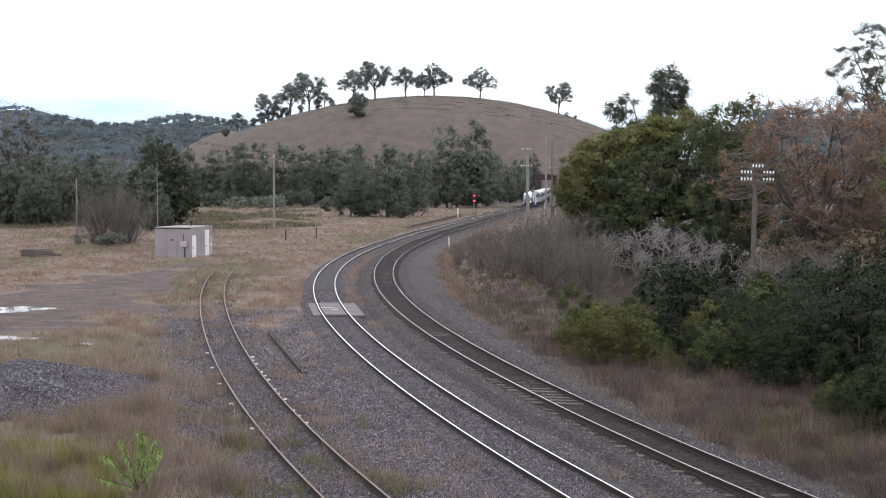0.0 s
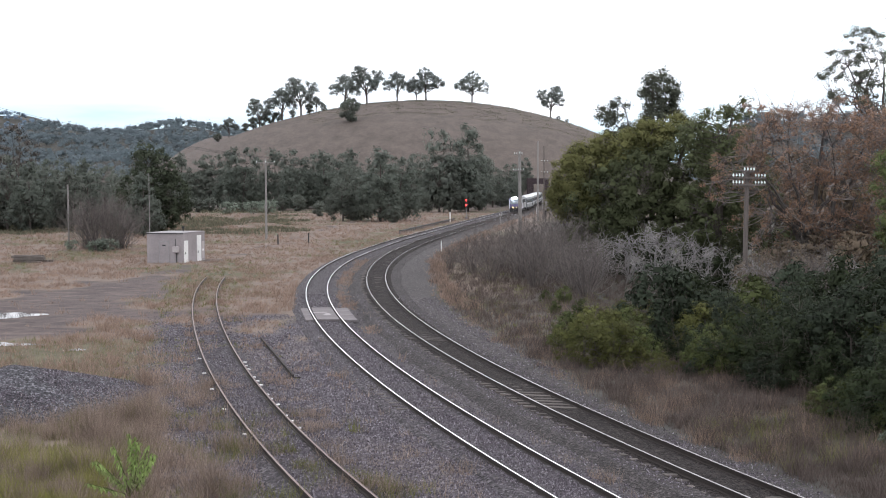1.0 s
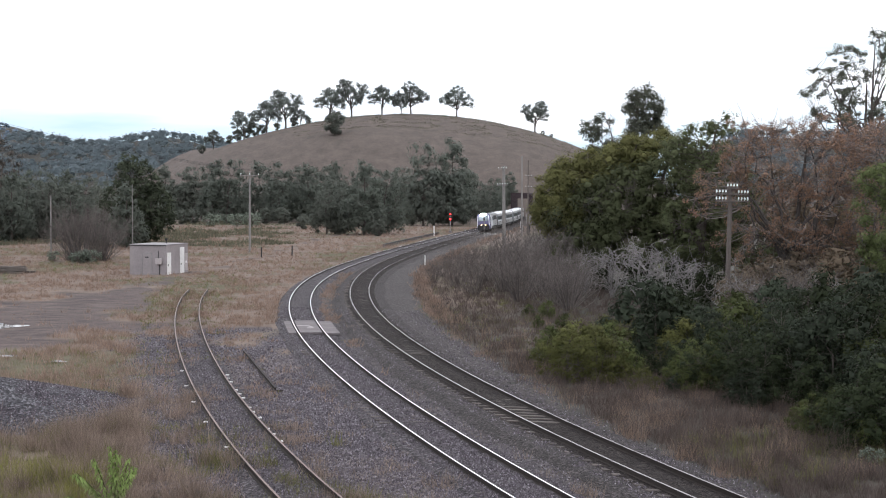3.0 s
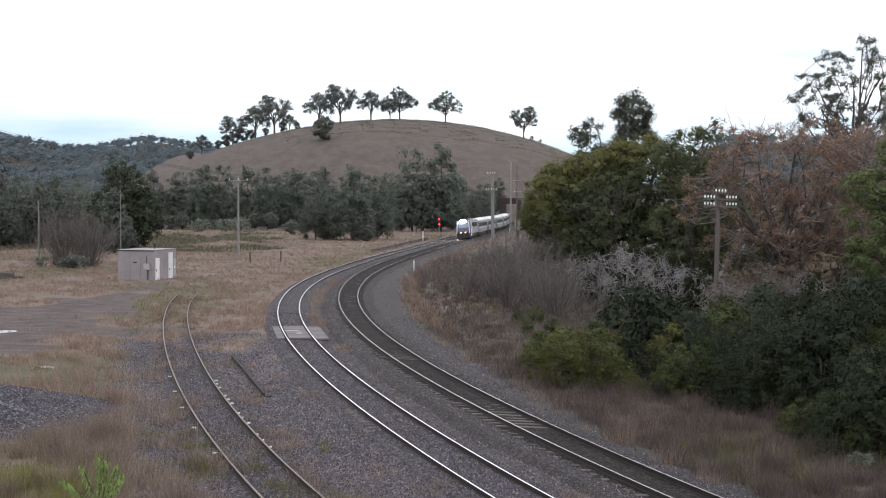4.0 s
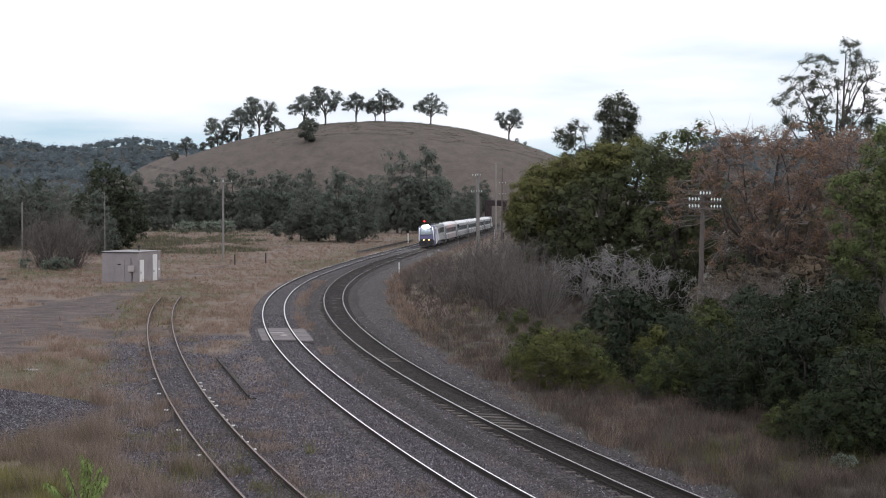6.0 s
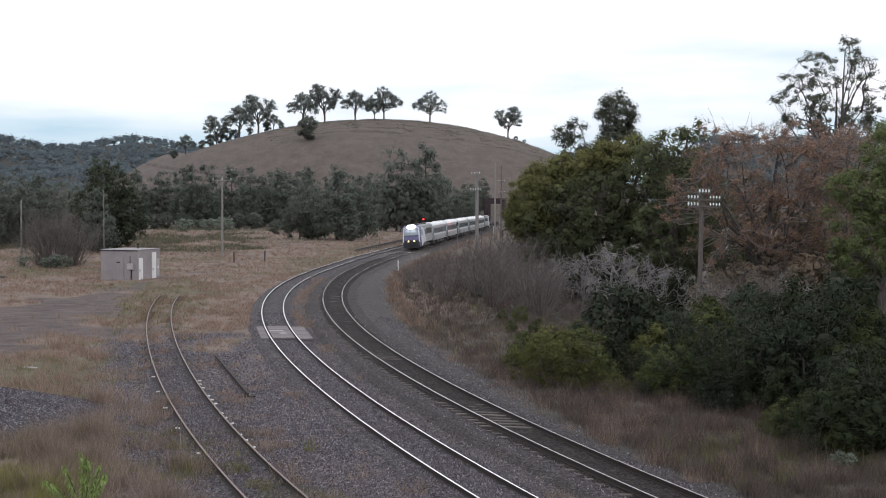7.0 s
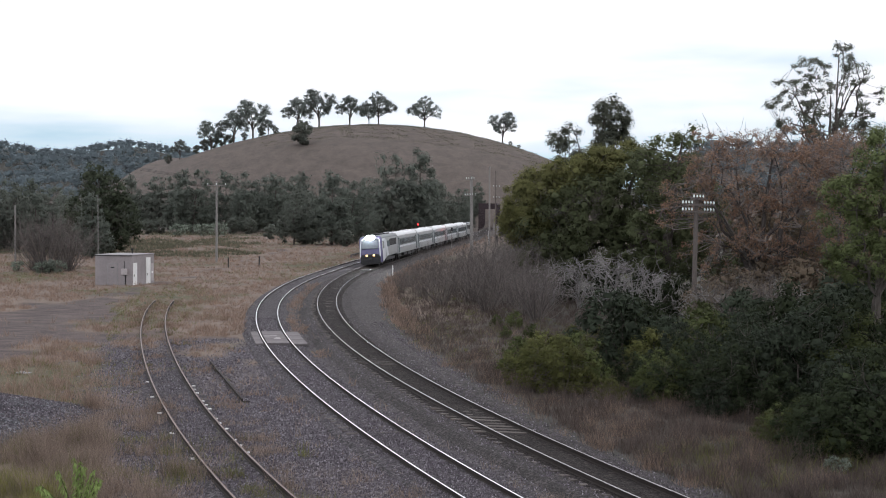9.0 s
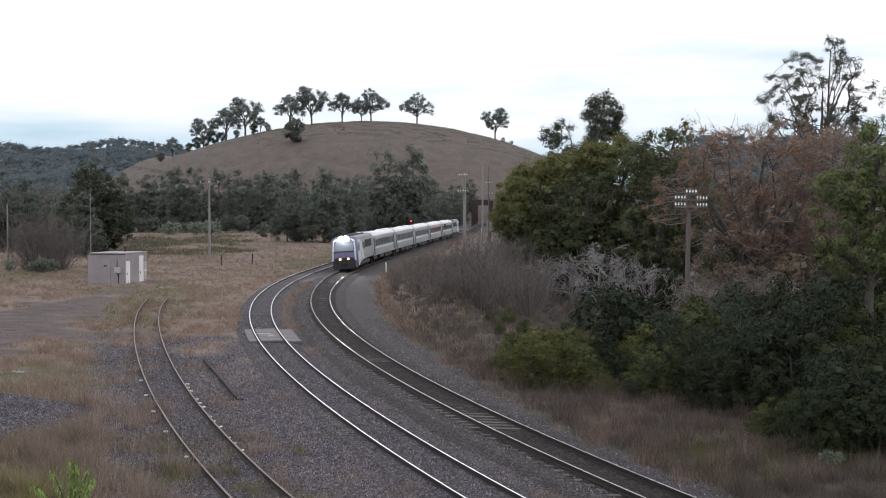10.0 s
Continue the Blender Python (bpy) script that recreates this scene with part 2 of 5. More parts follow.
def wave(x, y, s, seed=0):
    """Smooth pseudo-random field, about -1 to 1, with features about s metres wide."""
    rng = np.random.RandomState(seed + 11)
    out = 0
    for k in range(7):
        a, p, q = rng.uniform(0, 6.28), rng.uniform(0, 6.28), rng.uniform(0.6, 1.7)
        out = out + np.sin((x * np.cos(a) + y * np.sin(a)) * 6.28 / (s * 2) * q + p + 0.8 * np.sin((x * np.sin(a) - y * np.cos(a)) * 3.1 / s + p * 2))
    return out / 3.4


def ground_z(x, y):
    x, y = np.asarray(x, float), np.asarray(y, float)
    z = -0.30 + 0.05 * wave(x, y, 9, 1)
    near_track = np.minimum(np.abs(x - main_x(y)), np.abs(x - loop_x(y)))
    z = z - 0.12 * smoothstep(near_track, 2.2, 6) * (x > loop_x(y))
    # grassy knoll
    d = np.hypot(x + 37, (y - 670) * 0.72)
    dome = 49.8 - (x + 37) ** 2 / np.where(x > -37, 450, 575) - np.where(y < 670, (y - 670) ** 2 / 660, (y - 670) ** 2 / 2600)
    dome = dome + 0.7 * wave(x, y, 60, 2)
    z = np.where(dome > -8, np.logaddexp(z / 4, dome / 4) * 4, z)
    # shoulder that runs off to the left behind the knoll
    sh = 41 - (y - 900) ** 2 / 1200 - np.maximum(x + 150, 0) ** 2 / 300 - np.maximum(-190 - x, 0) ** 2 / 30
    z = np.maximum(z, np.where(sh > 0, sh, z))
    # wooded ridges
    r1 = 66 * np.exp(-((y - 1500) / 330) ** 2) * smoothstep(-x, 60, 300) * (1 - 0.30 * smoothstep(-x, 505, 640)) + 6 * wave(x, y, 120, 3) * smoothstep(y, 900, 1200)
    z = np.maximum(z, np.where(y > 900, r1, z))
    r2 = 140 * np.exp(-((y - 3300) / 500) ** 2 - ((x + 1290) / 175) ** 2) + 60 * np.exp(-((y - 3500) / 500) ** 2)
    z = np.maximum(z, np.where(y > 2300, r2, z))
    r3 = 49 * np.exp(-((y - 900) / 160) ** 2) * smoothstep(x, 120, 178)
    z = np.maximum(z, np.where(y > 640, r3, z))
    return z


def verge(y):
    """Metres right of the main line at which the bank's grass begins."""
    return np.interp(y, [40, 46, 53, 62, 75, 113, 140, 200], [1.9, 2.0, 2.5, 3.0, 3.3, 3.9, 3.4, 3.0])


def zones(x, y):
    """Masks of the ground: bare gravel, dark vehicle track, green growth; each 0 to 1."""
    dm, dl, ds = x - main_x(y), x - loop_x(y), x - siding_x(y)
    w1, w2 = wave(x, y, 4, 21), wave(x, y, 13, 22)
    # stone yard between siding and loop, wide near, narrow far
    yard = smoothstep(ds, -4.5 + 1.2 * w1, -2.0) * smoothstep(-dm, -1.8, -1.2) * (1 - smoothstep(y, 66 + 6 * w1, 78 + 6 * w1))
    bed = smoothstep(np.where(dm > 0, verge(y) + 1.1 + 0.3 * w1, 3.2) - np.abs(dm), 0, 0.7)
    bed2 = smoothstep(np.where(y < 66, 2.3, 1.75) + 0.2 * w1 - np.abs(dl), 0, 0.6)
    gravel = np.maximum.reduce([yard * (0.72 + 0.28 * smoothstep(w2 + 0.9 + 0.35 * w1, 0.0, 0.5)), bed, bed2])
    # vehicle track: comes in from the west and crosses towards the loop
    hw = np.interp(y, [58, 67, 92, 118], [0.0, 8.0, 5.8, 1.0])
    track = smoothstep(hw + 1.6 * w1 - np.abs(x + 29.5), 0, 2.2)
    hx = np.interp(x, [-31, -14, -8], [7.5, 2.6, 1.2])
    track = np.maximum(track, smoothstep(hx + 1.6 * w1 - np.abs(y - 76.5), 0, 2.5) * (x > -33) * (x < main_x(y) - 6.5) * (0.75 + 0.3 * w1))
    green = smoothstep(w2 + 0.5 * w1, -0.05, 0.85) * (1 - gravel)
    green = np.maximum(green, smoothstep(-13.4 - x + 0.6 * w1, 0, 1.5) * smoothstep(y, 46, 50) * smoothstep(66 - y, 0, 4) * 0.85)
    return gravel, np.clip(track, 0, 1), np.clip(green, 0, 1)


def ground():
    rad = np.concatenate([np.geomspace(0.02, 26, 18, endpoint=False), np.geomspace(26, 200, 175, endpoint=False), np.geomspace(200, 1100, 70, endpoint=False), np.geomspace(1100, 4700, 40)])
    ang = np.concatenate([np.linspace(-180, -32, 40, endpoint=False), np.linspace(-32, 32, 240, endpoint=False), np.linspace(32, 180, 40, endpoint=False)])
    R, T = np.meshgrid(rad, np.radians(ang), indexing="ij")
    X, Y = R * np.sin(T), R * np.cos(T)
    Z = ground_z(X, Y)
    nr, na = R.shape
    i = np.arange(nr - 1)[:, None] * na
    j = np.arange(na)[None, :]
    k = (j + 1) % na
    q = np.stack([i + j, i + k, i + na + k, i + na + j], -1).reshape(-1, 4)[:, ::-1]
    v = np.stack([X, Y, Z], -1).reshape(-1, 3)
    ob = sheet("ground", v, q, ground_material(), smooth=True)
    g, t, e = zones(X, Y)
    # Bank ground is darkened here for shade under trees and grass; ridges are woodland.
    wood_and_shade = smoothstep(Y, 1000, 1150) + smoothstep(X, 150, 230) * smoothstep(Y, 600, 700) + 0.85 * smoothstep(X - main_x(Y), 9, 14) * (Y < 260) * (Y > 20) + 0.8 * smoothstep(X - main_x(Y) - verge(Y), -0.5, 0.7) * smoothstep(100 - Y, 0, 20)
    hill = smoothstep(Y, 330, 420)
    cess = smoothstep(verge(Y) + 1.6 + 0.3 * wave(X, Y, 2, 78) - (X - main_x(Y)), 0, 0.6) * smoothstep(X - main_x(Y), -3.4, -2.2 + 0.3 * wave(X, Y, 3, 79))
    for nm, arr in (("cess", cess), ("gravel", g), ("track", t), ("green", e), ("wood_and_shade", np.clip(wood_and_shade, 0, 1)), ("hill", hill)):
        at = ob.data.attributes.new(nm, "FLOAT", "POINT")
        at.data.foreach_set("value", np.asarray(arr * np.ones_like(X), np.float32).ravel())
    return tagged(ob, "dry grass, stone and dirt ground rising to hills", "ground", kind="structure")


def ground_material():
    m = bpy.data.materials.new("ground_soil_and_grass")
    m.use_nodes = True
    n, l = m.node_tree.nodes, m.node_tree.links
    bs = n["Principled BSDF"]
    bs.inputs["Roughness"].default_value = 0.95
    tc = n.new("ShaderNodeTexCoord")

    def noise_ramp(scale, detail, stops, stretch=(1, 1, 1), voronoi=False, grit=0.6):
        mp = n.new("ShaderNodeMapping")
        mp.inputs["Scale"].default_value = stretch
        l.new(tc.outputs["Object"], mp.inputs[0])
        t = n.new("ShaderNodeTexVoronoi" if voronoi else "ShaderNodeTexNoise")
        t.inputs["Scale"].default_value = scale
        if not voronoi:
            t.inputs["Detail"].default_value = detail
            t.inputs["Roughness"].default_value = grit
        l.new(mp.outputs[0], t.inputs["Vector"])
        out = t.outputs[0]
        if voronoi:
            s = n.new("ShaderNodeSeparateColor")
            l.new(t.outputs["Color"], s.inputs[0])
            out = s.outputs[0]
        r = n.new("ShaderNodeValToRGB")
        els = r.color_ramp.elements
        while len(els) < len(stops):
            els.new(0.5)
        for e, (p, c) in zip(els, stops):
            e.position, e.color = p, (*c, 1)
        l.new(out, r.inputs[0])
        return r.outputs[0], out

    def blend(a, b, attr, soft=0.35, wobble=None):
        at = n.new("ShaderNodeAttribute")
        at.attribute_name = attr
        f = at.outputs["Fac"]
        if wobble is not None:
            ad = n.new("ShaderNodeMath")
            ad.operation = "ADD"
            l.new(f, ad.inputs[0])
            l.new(wobble, ad.inputs[1])
            mr = n.new("ShaderNodeMapRange")
            mr.inputs["From Min"].default_value = 1.0 - soft
            mr.inputs["From Max"].default_value = 1.0 + soft
            l.new(ad.outputs[0], mr.inputs["Value"])
            f = mr.outputs[0]
        mx = n.new("ShaderNodeMixRGB")
        l.new(f, mx.inputs[0])
        l.new(a, mx.inputs[1])
        l.new(b, mx.inputs[2])
        return mx.outputs[0]

    grass, gv = noise_ramp(0.8, 13, [(0.30, (0.085, 0.062, 0.050)), (0.46, (0.165, 0.122, 0.097)), (0.68, (0.250, 0.188, 0.150))], grit=0.75)
    greenc, _ = noise_ramp(1.7, 7, [(0.3, (0.055, 0.052, 0.03)), (0.6, (0.115, 0.105, 0.055))])
    stone, sv = noise_ramp(10, 2, [(0.06, (0.024, 0.020, 0.023)), (0.45, (0.056, 0.048, 0.054)), (0.75, (0.096, 0.084, 0.094)), (0.96, (0.19, 0.172, 0.186))], voronoi=True)
    dirt, dv = noise_ramp(1.0, 13, [(0.34, (0.026, 0.020, 0.020)), (0.5, (0.086, 0.062, 0.057)), (0.66, (0.160, 0.120, 0.108))], stretch=(0.5, 1.1, 1), grit=0.8)
    hillc, _ = noise_ramp(0.16, 12, [(0.30, (0.056, 0.053, 0.042)), (0.46, (0.098, 0.078, 0.067)), (0.68, (0.150, 0.118, 0.101))], stretch=(1, 0.45, 1.6), grit=0.82)
    # Woodland floor colour, also the painted shade on the bank.
    woodshadec, _ = noise_ramp(0.05, 12, [(0.35, (0.030, 0.032, 0.025)), (0.6, (0.074, 0.068, 0.058))])
    c = blend(grass, greenc, "green", 0.5, gv)
    c = blend(c, dirt, "track", 0.3, dv)
    c = blend(c, stone, "gravel", 0.35, dv)
    cessc, _ = noise_ramp(13, 2, [(0.06, (0.015, 0.012, 0.012)), (0.45, (0.038, 0.032, 0.032)), (0.75, (0.070, 0.060, 0.059)), (0.96, (0.145, 0.127, 0.125))], voronoi=True)
    c = blend(c, cessc, "cess")
    c = blend(c, hillc, "hill")
    c = blend(c, woodshadec, "wood_and_shade")
    l.new(c, bs.inputs["Base Color"])
    bp = n.new("ShaderNodeBump")
    bp.inputs["Strength"].default_value = 0.6
    bp.inputs["Distance"].default_value = 0.06
    l.new(sv, bp.inputs["Height"])
    l.new(bp.outputs[0], bs.inputs["Normal"])
    return m


GROUND = ground()


def gz(x, y):
    return float(ground_z(x, y))


# ---- railway ----


def along(fx, y0, y1, step):
    """Places, headings and normals (to the right when facing away) along a line."""
    ys = np.arange(y0, y1 + step * 0.5, step)
    xs = fx(ys)
    dx = np.gradient(xs, ys)
    ln = np.hypot(dx, 1)
    return xs, ys, 1 / ln, -dx / ln


def sweep(name, fx, y0, y1, step, profile, mat, parent, off=0.0, lift=0.0, index=None, jitter=0.0, label="", closed=True):
    """A cross-section (offset to the right, height) drawn along a line."""
    xs, ys, nx, ny = along(fx, y0, y1, step)
    pr = np.array(profile, float)
    o = pr[:, 0] + off
    V = np.stack([xs[:, None] + nx[:, None] * o, ys[:, None] + ny[:, None] * o, np.broadcast_to(pr[:, 1] + lift, (len(xs), len(pr)))], -1).copy()
    if jitter:
        V[..., 2] += np.random.RandomState(5).uniform(-jitter, jitter, V.shape[:2])
    m, k = V.shape[:2]
    i = np.arange(m - 1)[:, None] * k
    j = np.arange(k if closed else k - 1)[None, :]
    j2 = (j + 1) % k
    q = np.stack([i + j, i + j2, i + k + j2, i + k + j], -1).reshape(-1, 4)
    idx = None if index is None else np.tile(np.array(index), m - 1)
    return sheet(name, V.reshape(-1, 3), q, mat, parent, label, index=idx)


RAIL = [(-0.07, -0.16), (-0.07, -0.147), (-0.012, -0.13), (-0.012, -0.045), (-0.036, -0.036), (-0.036, -0.004), (-0.03, 0.0),
        (0.03, 0.0), (0.036, -0.004), (0.036, -0.036), (0.012, -0.045), (0.012, -0.13), (0.07, -0.147), (0.07, -0.16)]


def railway_track(name, fx, y0, y1, cant, label, head, bed, fourfoot, shown, bury, far_end, flush=False):
    t = empty(name)
    tagged(t, label, "railway track", kind="structure")
    idx = [0] * 6 + [1] + [0] * 7
    for side in (-1, 1):
        sweep("rail", fx, y0, y1, 0.8, RAIL, [M_RAIL_RUST, head], t, off=side * 0.7525, lift=cant if side < 0 else 0.0, index=idx)
    c = cant
    if flush:
        prof = [(-1.5, -0.4), (-1.1, -0.27), (-1.0, -0.25), (-0.82, bury), (-0.68, bury), (0, bury - 0.03), (0.68, bury), (0.82, bury), (1.0, -0.25), (1.1, -0.27), (1.5, -0.4)]
    else:
        w0, w1 = (2.6, 1.75) if cant > 0.05 else (1.95, 1.4)
        prof = [(-w0, -0.5), (-w1, -0.2 + c), (-1.2, -0.175 + c), (-0.82, bury + c), (-0.68, bury + c), (0, bury + c / 2 - 0.01), (0.68, bury), (0.82, bury), (1.2, -0.175), (w1, -0.2), (w0, -0.5)]
    # With M_FOURFOOT the dark colour also runs beside the rails, painting shadow and dirt.
    sweep("ballast_bed", fx, y0, 60 if flush else y1, 0.35, prof, [bed, fourfoot], t, index=[0, 0, 1, 1, 1, 1, 1, 1, 0, 0] if fourfoot == M_FOURFOOT else [0, 0, 0, 1, 1, 1, 1, 0, 0, 0], jitter=0.018, closed=False)
    # sleepers
    ys = np.arange(30, far_end, 0.62)
    xs = fx(ys)
    dx = np.gradient(xs, ys)
    me = None
    for n, (x, y, d) in enumerate(zip(xs, ys, dx)):
        if n >= shown:
            break
        if me is None:
            ob = part("sleeper", boxes((-1.22, 1.22, -0.115, 0.115, -0.15, 0.0), bevel=0.012), M_SLEEPER, t)
            me = ob.data
        else:
            ob = new("sleeper", me)
            ob.parent = t
        rng = random.Random(n)
        ob.matrix_basis = pose(x, y, ((-0.30 if y < 58 else -0.42) if flush else -0.152 if 43.5 < y < 49 or 62 < y < 64 else -0.178) + cant / 2 + rng.uniform(-0.02, 0.008), 0, math.degrees(cant / 1.5), -math.degrees(math.atan(d)) + rng.uniform(-1, 1))
    return t


railway_track("main_track", main_x, -60, 600, 0.12, "curved main line with polished rails on dark ballast", M_RAIL_MAIN, M_BALLAST_MAIN, M_FOURFOOT, 200, -0.158, 200)
railway_track("loop_track", loop_x, -60, 412, 0.03, "curved loop line with bright rails on grey ballast", M_RAIL_HEAD, M_BALLAST, M_BALLAST, 120, -0.145, 150)
railway_track("siding_track", siding_x, -50, 103, 0.0, "disused siding with dull rails sunk in weeds", M_OLD_RAIL, M_BALLAST, M_BALLAST, 90, -0.17, 100, True)

# ---- train ----
M_STEEL = material("brushed_stainless_body", around((0.36, 0.37, 0.38), 0.85, 1.12), 0.40, 0.3, scale=2, stretch=(1, 0.15, 6), bump=0.05, bump_scale=0.004)
M_TRAIN_ROOF = material("pale_train_roof", around((0.76, 0.77, 0.78), 0.85, 1.1), 0.40, 0.2, scale=3, bump=0.05, bump_scale=0.004, big=0.5, big_scale=0.4)
M_TRAIN_WHITE = material("white_train_paint", around((0.66, 0.68, 0.72), 0.9, 1.06), 0.35, scale=3, bump=0)
M_PURPLE = material("violet_blue_nose_paint", around((0.125, 0.118, 0.235), 0.8, 1.2), 0.25, scale=3, bump=0)
# Glass base colour is paled to carry a reflection of the sky.
M_GLASS = material("sky_paled_window_glass", around((0.14, 0.16, 0.18), 0.9, 1.1), 0.10, scale=3, bump=0)
M_BAND = material("grey_window_band", around((0.12, 0.135, 0.14), 0.85, 1.15), 0.4, 0.2, scale=3, bump=0)
M_TEAL = material("grey_green_gangway", around((0.055, 0.08, 0.085), 0.8, 1.2), 0.6, scale=5, bump=0.1)
M_LAMP_WHITE = glowing("headlight_lens", (0.95, 0.97, 1.0), 400)
M_LAMP_WARM = glowing("warm_lower_lamp", (1.0, 0.62, 0.26), 3.2)
M_LAMP_RED = glowing("red_signal_lens", (1.0, 0.03, 0.03), 5)


def section(hw, z0, z1, rt, rb=0.08, n=6):
    """A rounded outline of a coach body, clockwise from the lower right."""
    pts = []
    for cx, cz, r, a0 in ((hw - rb, z0 + rb, rb, -90), (hw - rt, z1 - rt * 0.8, rt, 0), (-hw + rt, z1 - rt * 0.8, rt, 90), (-hw + rb, z0 + rb, rb, 180)):
        for k in range(n):
            a = radians(a0 + 90 * k / (n - 1))
            pts.append((cx + r * math.cos(a), cz + r * math.sin(a) * (0.8 if cz > 2 or r == rt else 1)))
    return pts


def loft(stations, paint):
    """A skin through (y, outline) stations, with end caps; paint(centre, normal) gives each face's material."""
    bm = bmesh.new()
    rings = [[bm.verts.new((x, y, z)) for x, z in o] for y, o in stations]
    for a, b in zip(rings, rings[1:]):
        for k in range(len(a)):
            j = (k + 1) % len(a)
            bm.faces.new((a[k], a[j], b[j], b[k]))
    bm.faces.new(rings[0])
    bm.faces.new(rings[-1][::-1])
    bmesh.ops.recalc_face_normals(bm, faces=bm.faces)
    for f in bm.faces:
        f.material_index = paint(f.calc_center_median(), f.normal)
        f.smooth = True
    return bm


def bogie(parent, y):
    b = part("bogie", boxes((-1.15, -0.95, y - 1.7, y + 1.7, 0.35, 0.75), (0.95, 1.15, y - 1.7, y + 1.7, 0.35, 0.75), (-1.0, 1.0, y - 0.3, y + 0.3, 0.4, 0.85), bevel=0.03), M_DARK, parent)
    for dy in (-1.3, 1.3):
        bm = bmesh.new()
        for sx in (-1, 1):
            rod(bm, (sx * 0.69, y + dy, 0.46), (sx * 0.83, y + dy, 0.46), 0.46, n=20)
        rod(bm, (-0.7, y + dy, 0.46), (0.7, y + dy, 0.46), 0.08)
        part("wheelset", bm, M_DARK, b)


def power_car():
    t = empty("power_car")
    tagged(t, "streamlined diesel power car, violet nose with white surround", "locomotive", group="train")
    L = 8.67

    def paint(c, n):
        if c.z < 1.05:
            return 3
        if c.y > 7.2:
            return 1
        if c.z > 3.35:
            return 4
        if c.y > 6.4 and c.z < 1.5:
            return 1
        return 2 if c.y > 4.4 else 5

    st = [(-L, section(1.42, 0.95, 3.8, 0.5)), (-2, section(1.45, 0.95, 3.85, 0.5)), (2.0, section(1.45, 0.95, 3.85, 0.5)), (4.5, section(1.45, 0.75, 3.85, 0.5)), (6.6, section(1.45, 0.45, 3.85, 0.5)),
          (7.3, section(1.45, 0.4, 3.78, 0.5)), (7.75, section(1.43, 0.38, 3.5, 0.45)), (8.1, section(1.40, 0.36, 2.9, 0.4)), (8.45, section(1.34, 0.35, 2.2, 0.32)), (8.62, section(1.28, 0.35, 1.75, 0.3)), (8.67, section(1.15, 0.45, 1.5, 0.25))]
    part("body", loft(st, paint), [M_TRAIN_ROOF, M_PURPLE, M_TRAIN_WHITE, M_DARK, M_BAND, M_STEEL], t)
    # windscreen on the slope
    bm = bmesh.new()
    a, b = Vector((0, 8.50, 2.2)), Vector((0, 7.86, 3.36))
    d = (b - a)
    nrm = Vector((0, d.z, -d.y)).normalized()
    vs = []
    for o in (0.10, 0.03):
        for p, hw in ((a, 1.12), (b, 0.95)):
            for sx in (-1, 1):
                vs.append(bm.verts.new(p + nrm * o + Vector((sx * hw, 0, 0))))
    for f in ((0, 1, 3, 2), (4, 6, 7, 5), (0, 2, 6, 4), (1, 5, 7, 3), (2, 3, 7, 6), (0, 4, 5, 1)):
        bm.faces.new([vs[k] for k in f])
    bmesh.ops.recalc_face_normals(bm, faces=bm.faces)
    part("windscreen", bm, M_GLASS, t, "dark raked windscreen")
    for sx in (-1, 1):
        part("nose_edge", rods(((sx * 1.27, 8.62, 1.2), (sx * 1.25, 8.5, 2.15), 0.09), ((sx * 1.25, 8.5, 2.15), (sx * 1.16, 7.86, 3.35), 0.09), ((sx * 1.16, 7.86, 3.35), (sx * 0.6, 7.62, 3.66), 0.08)), M_TRAIN_WHITE, t)
        part("cab_window", boxes((sx * 1.452 - 0.02, sx * 1.452 + 0.02, 5.5, 6.9, 2.15, 3.1), bevel=0.01), M_BAND, t)
        part("cab_door", boxes((sx * 1.455 - 0.015, sx * 1.455 + 0.015, 4.3, 5.0, 1.1, 3.1), bevel=0.01), M_TRAIN_WHITE, t)
        bm = bmesh.new()
        vs = [bm.verts.new((sx * (1.455 + o), y, z)) for o in (0.0, 0.02) for y, z in ((4.5, 3.2), (3.3, 3.2), (1.2, 1.05), (3.6, 1.05))]
        for f in ((0, 1, 2, 3), (7, 6, 5, 4), (0, 4, 5, 1), (1, 5, 6, 2), (2, 6, 7, 3), (3, 7, 4, 0)):
            bm.faces.new([vs[k] for k in f])
        bmesh.ops.recalc_face_normals(bm, faces=bm.faces)
        part("side_flash", bm, M_TRAIN_WHITE, t, "white slanting side flash")
        part("side_window", boxes((sx * 1.455 - 0.015, sx * 1.455 + 0.015, -0.2, 2.4, 2.2, 3.0), bevel=0.01), M_TEAL, t)
        part("side_grille", boxes(*[(sx * 1.455 - 0.02, sx * 1.455 + 0.02, -7.6 + k * 0.42, -7.3 + k * 0.42, 2.3, 3.2) for k in range(18)]), M_DARK, t)
        # Headlight lens is drawn oversize so its disc stands in for the glare.
        part("headlight", rods(((sx * 0.27, 7.5, 3.62), (sx * 0.27, 7.95, 3.62), 0.30), n=16), M_LAMP_WHITE, t, "glaring white headlight")
        part("lower_lamp", rods(((sx * 0.46, 8.45, 1.36), (sx * 0.46, 8.73, 1.36), 0.13), n=14), M_LAMP_WARM, t, "warm lit lower lamp")
    part("headlight_hood", boxes((-0.66, 0.66, 7.2, 7.86, 3.28, 3.95), bevel=0.1), M_DARK, t)
    part("coupler", boxes((-0.16, 0.16, 8.5, 9.0, 0.75, 1.0), (-1.1, 1.1, 8.35, 8.72, 0.25, 0.95), bevel=0.04), M_DARK, t)
    for y in (-6.6, -4.8, -3.0, 0.2, 2.0):
        part("roof_vent", boxes((-0.7, 0.7, y, y + 1.3, 3.7, 4.0), bevel=0.05), M_DARK, t)
    part("underframe", boxes((-1.25, 1.25, -3.0, 3.2, 0.4, 1.0), bevel=0.05), M_DARK, t)
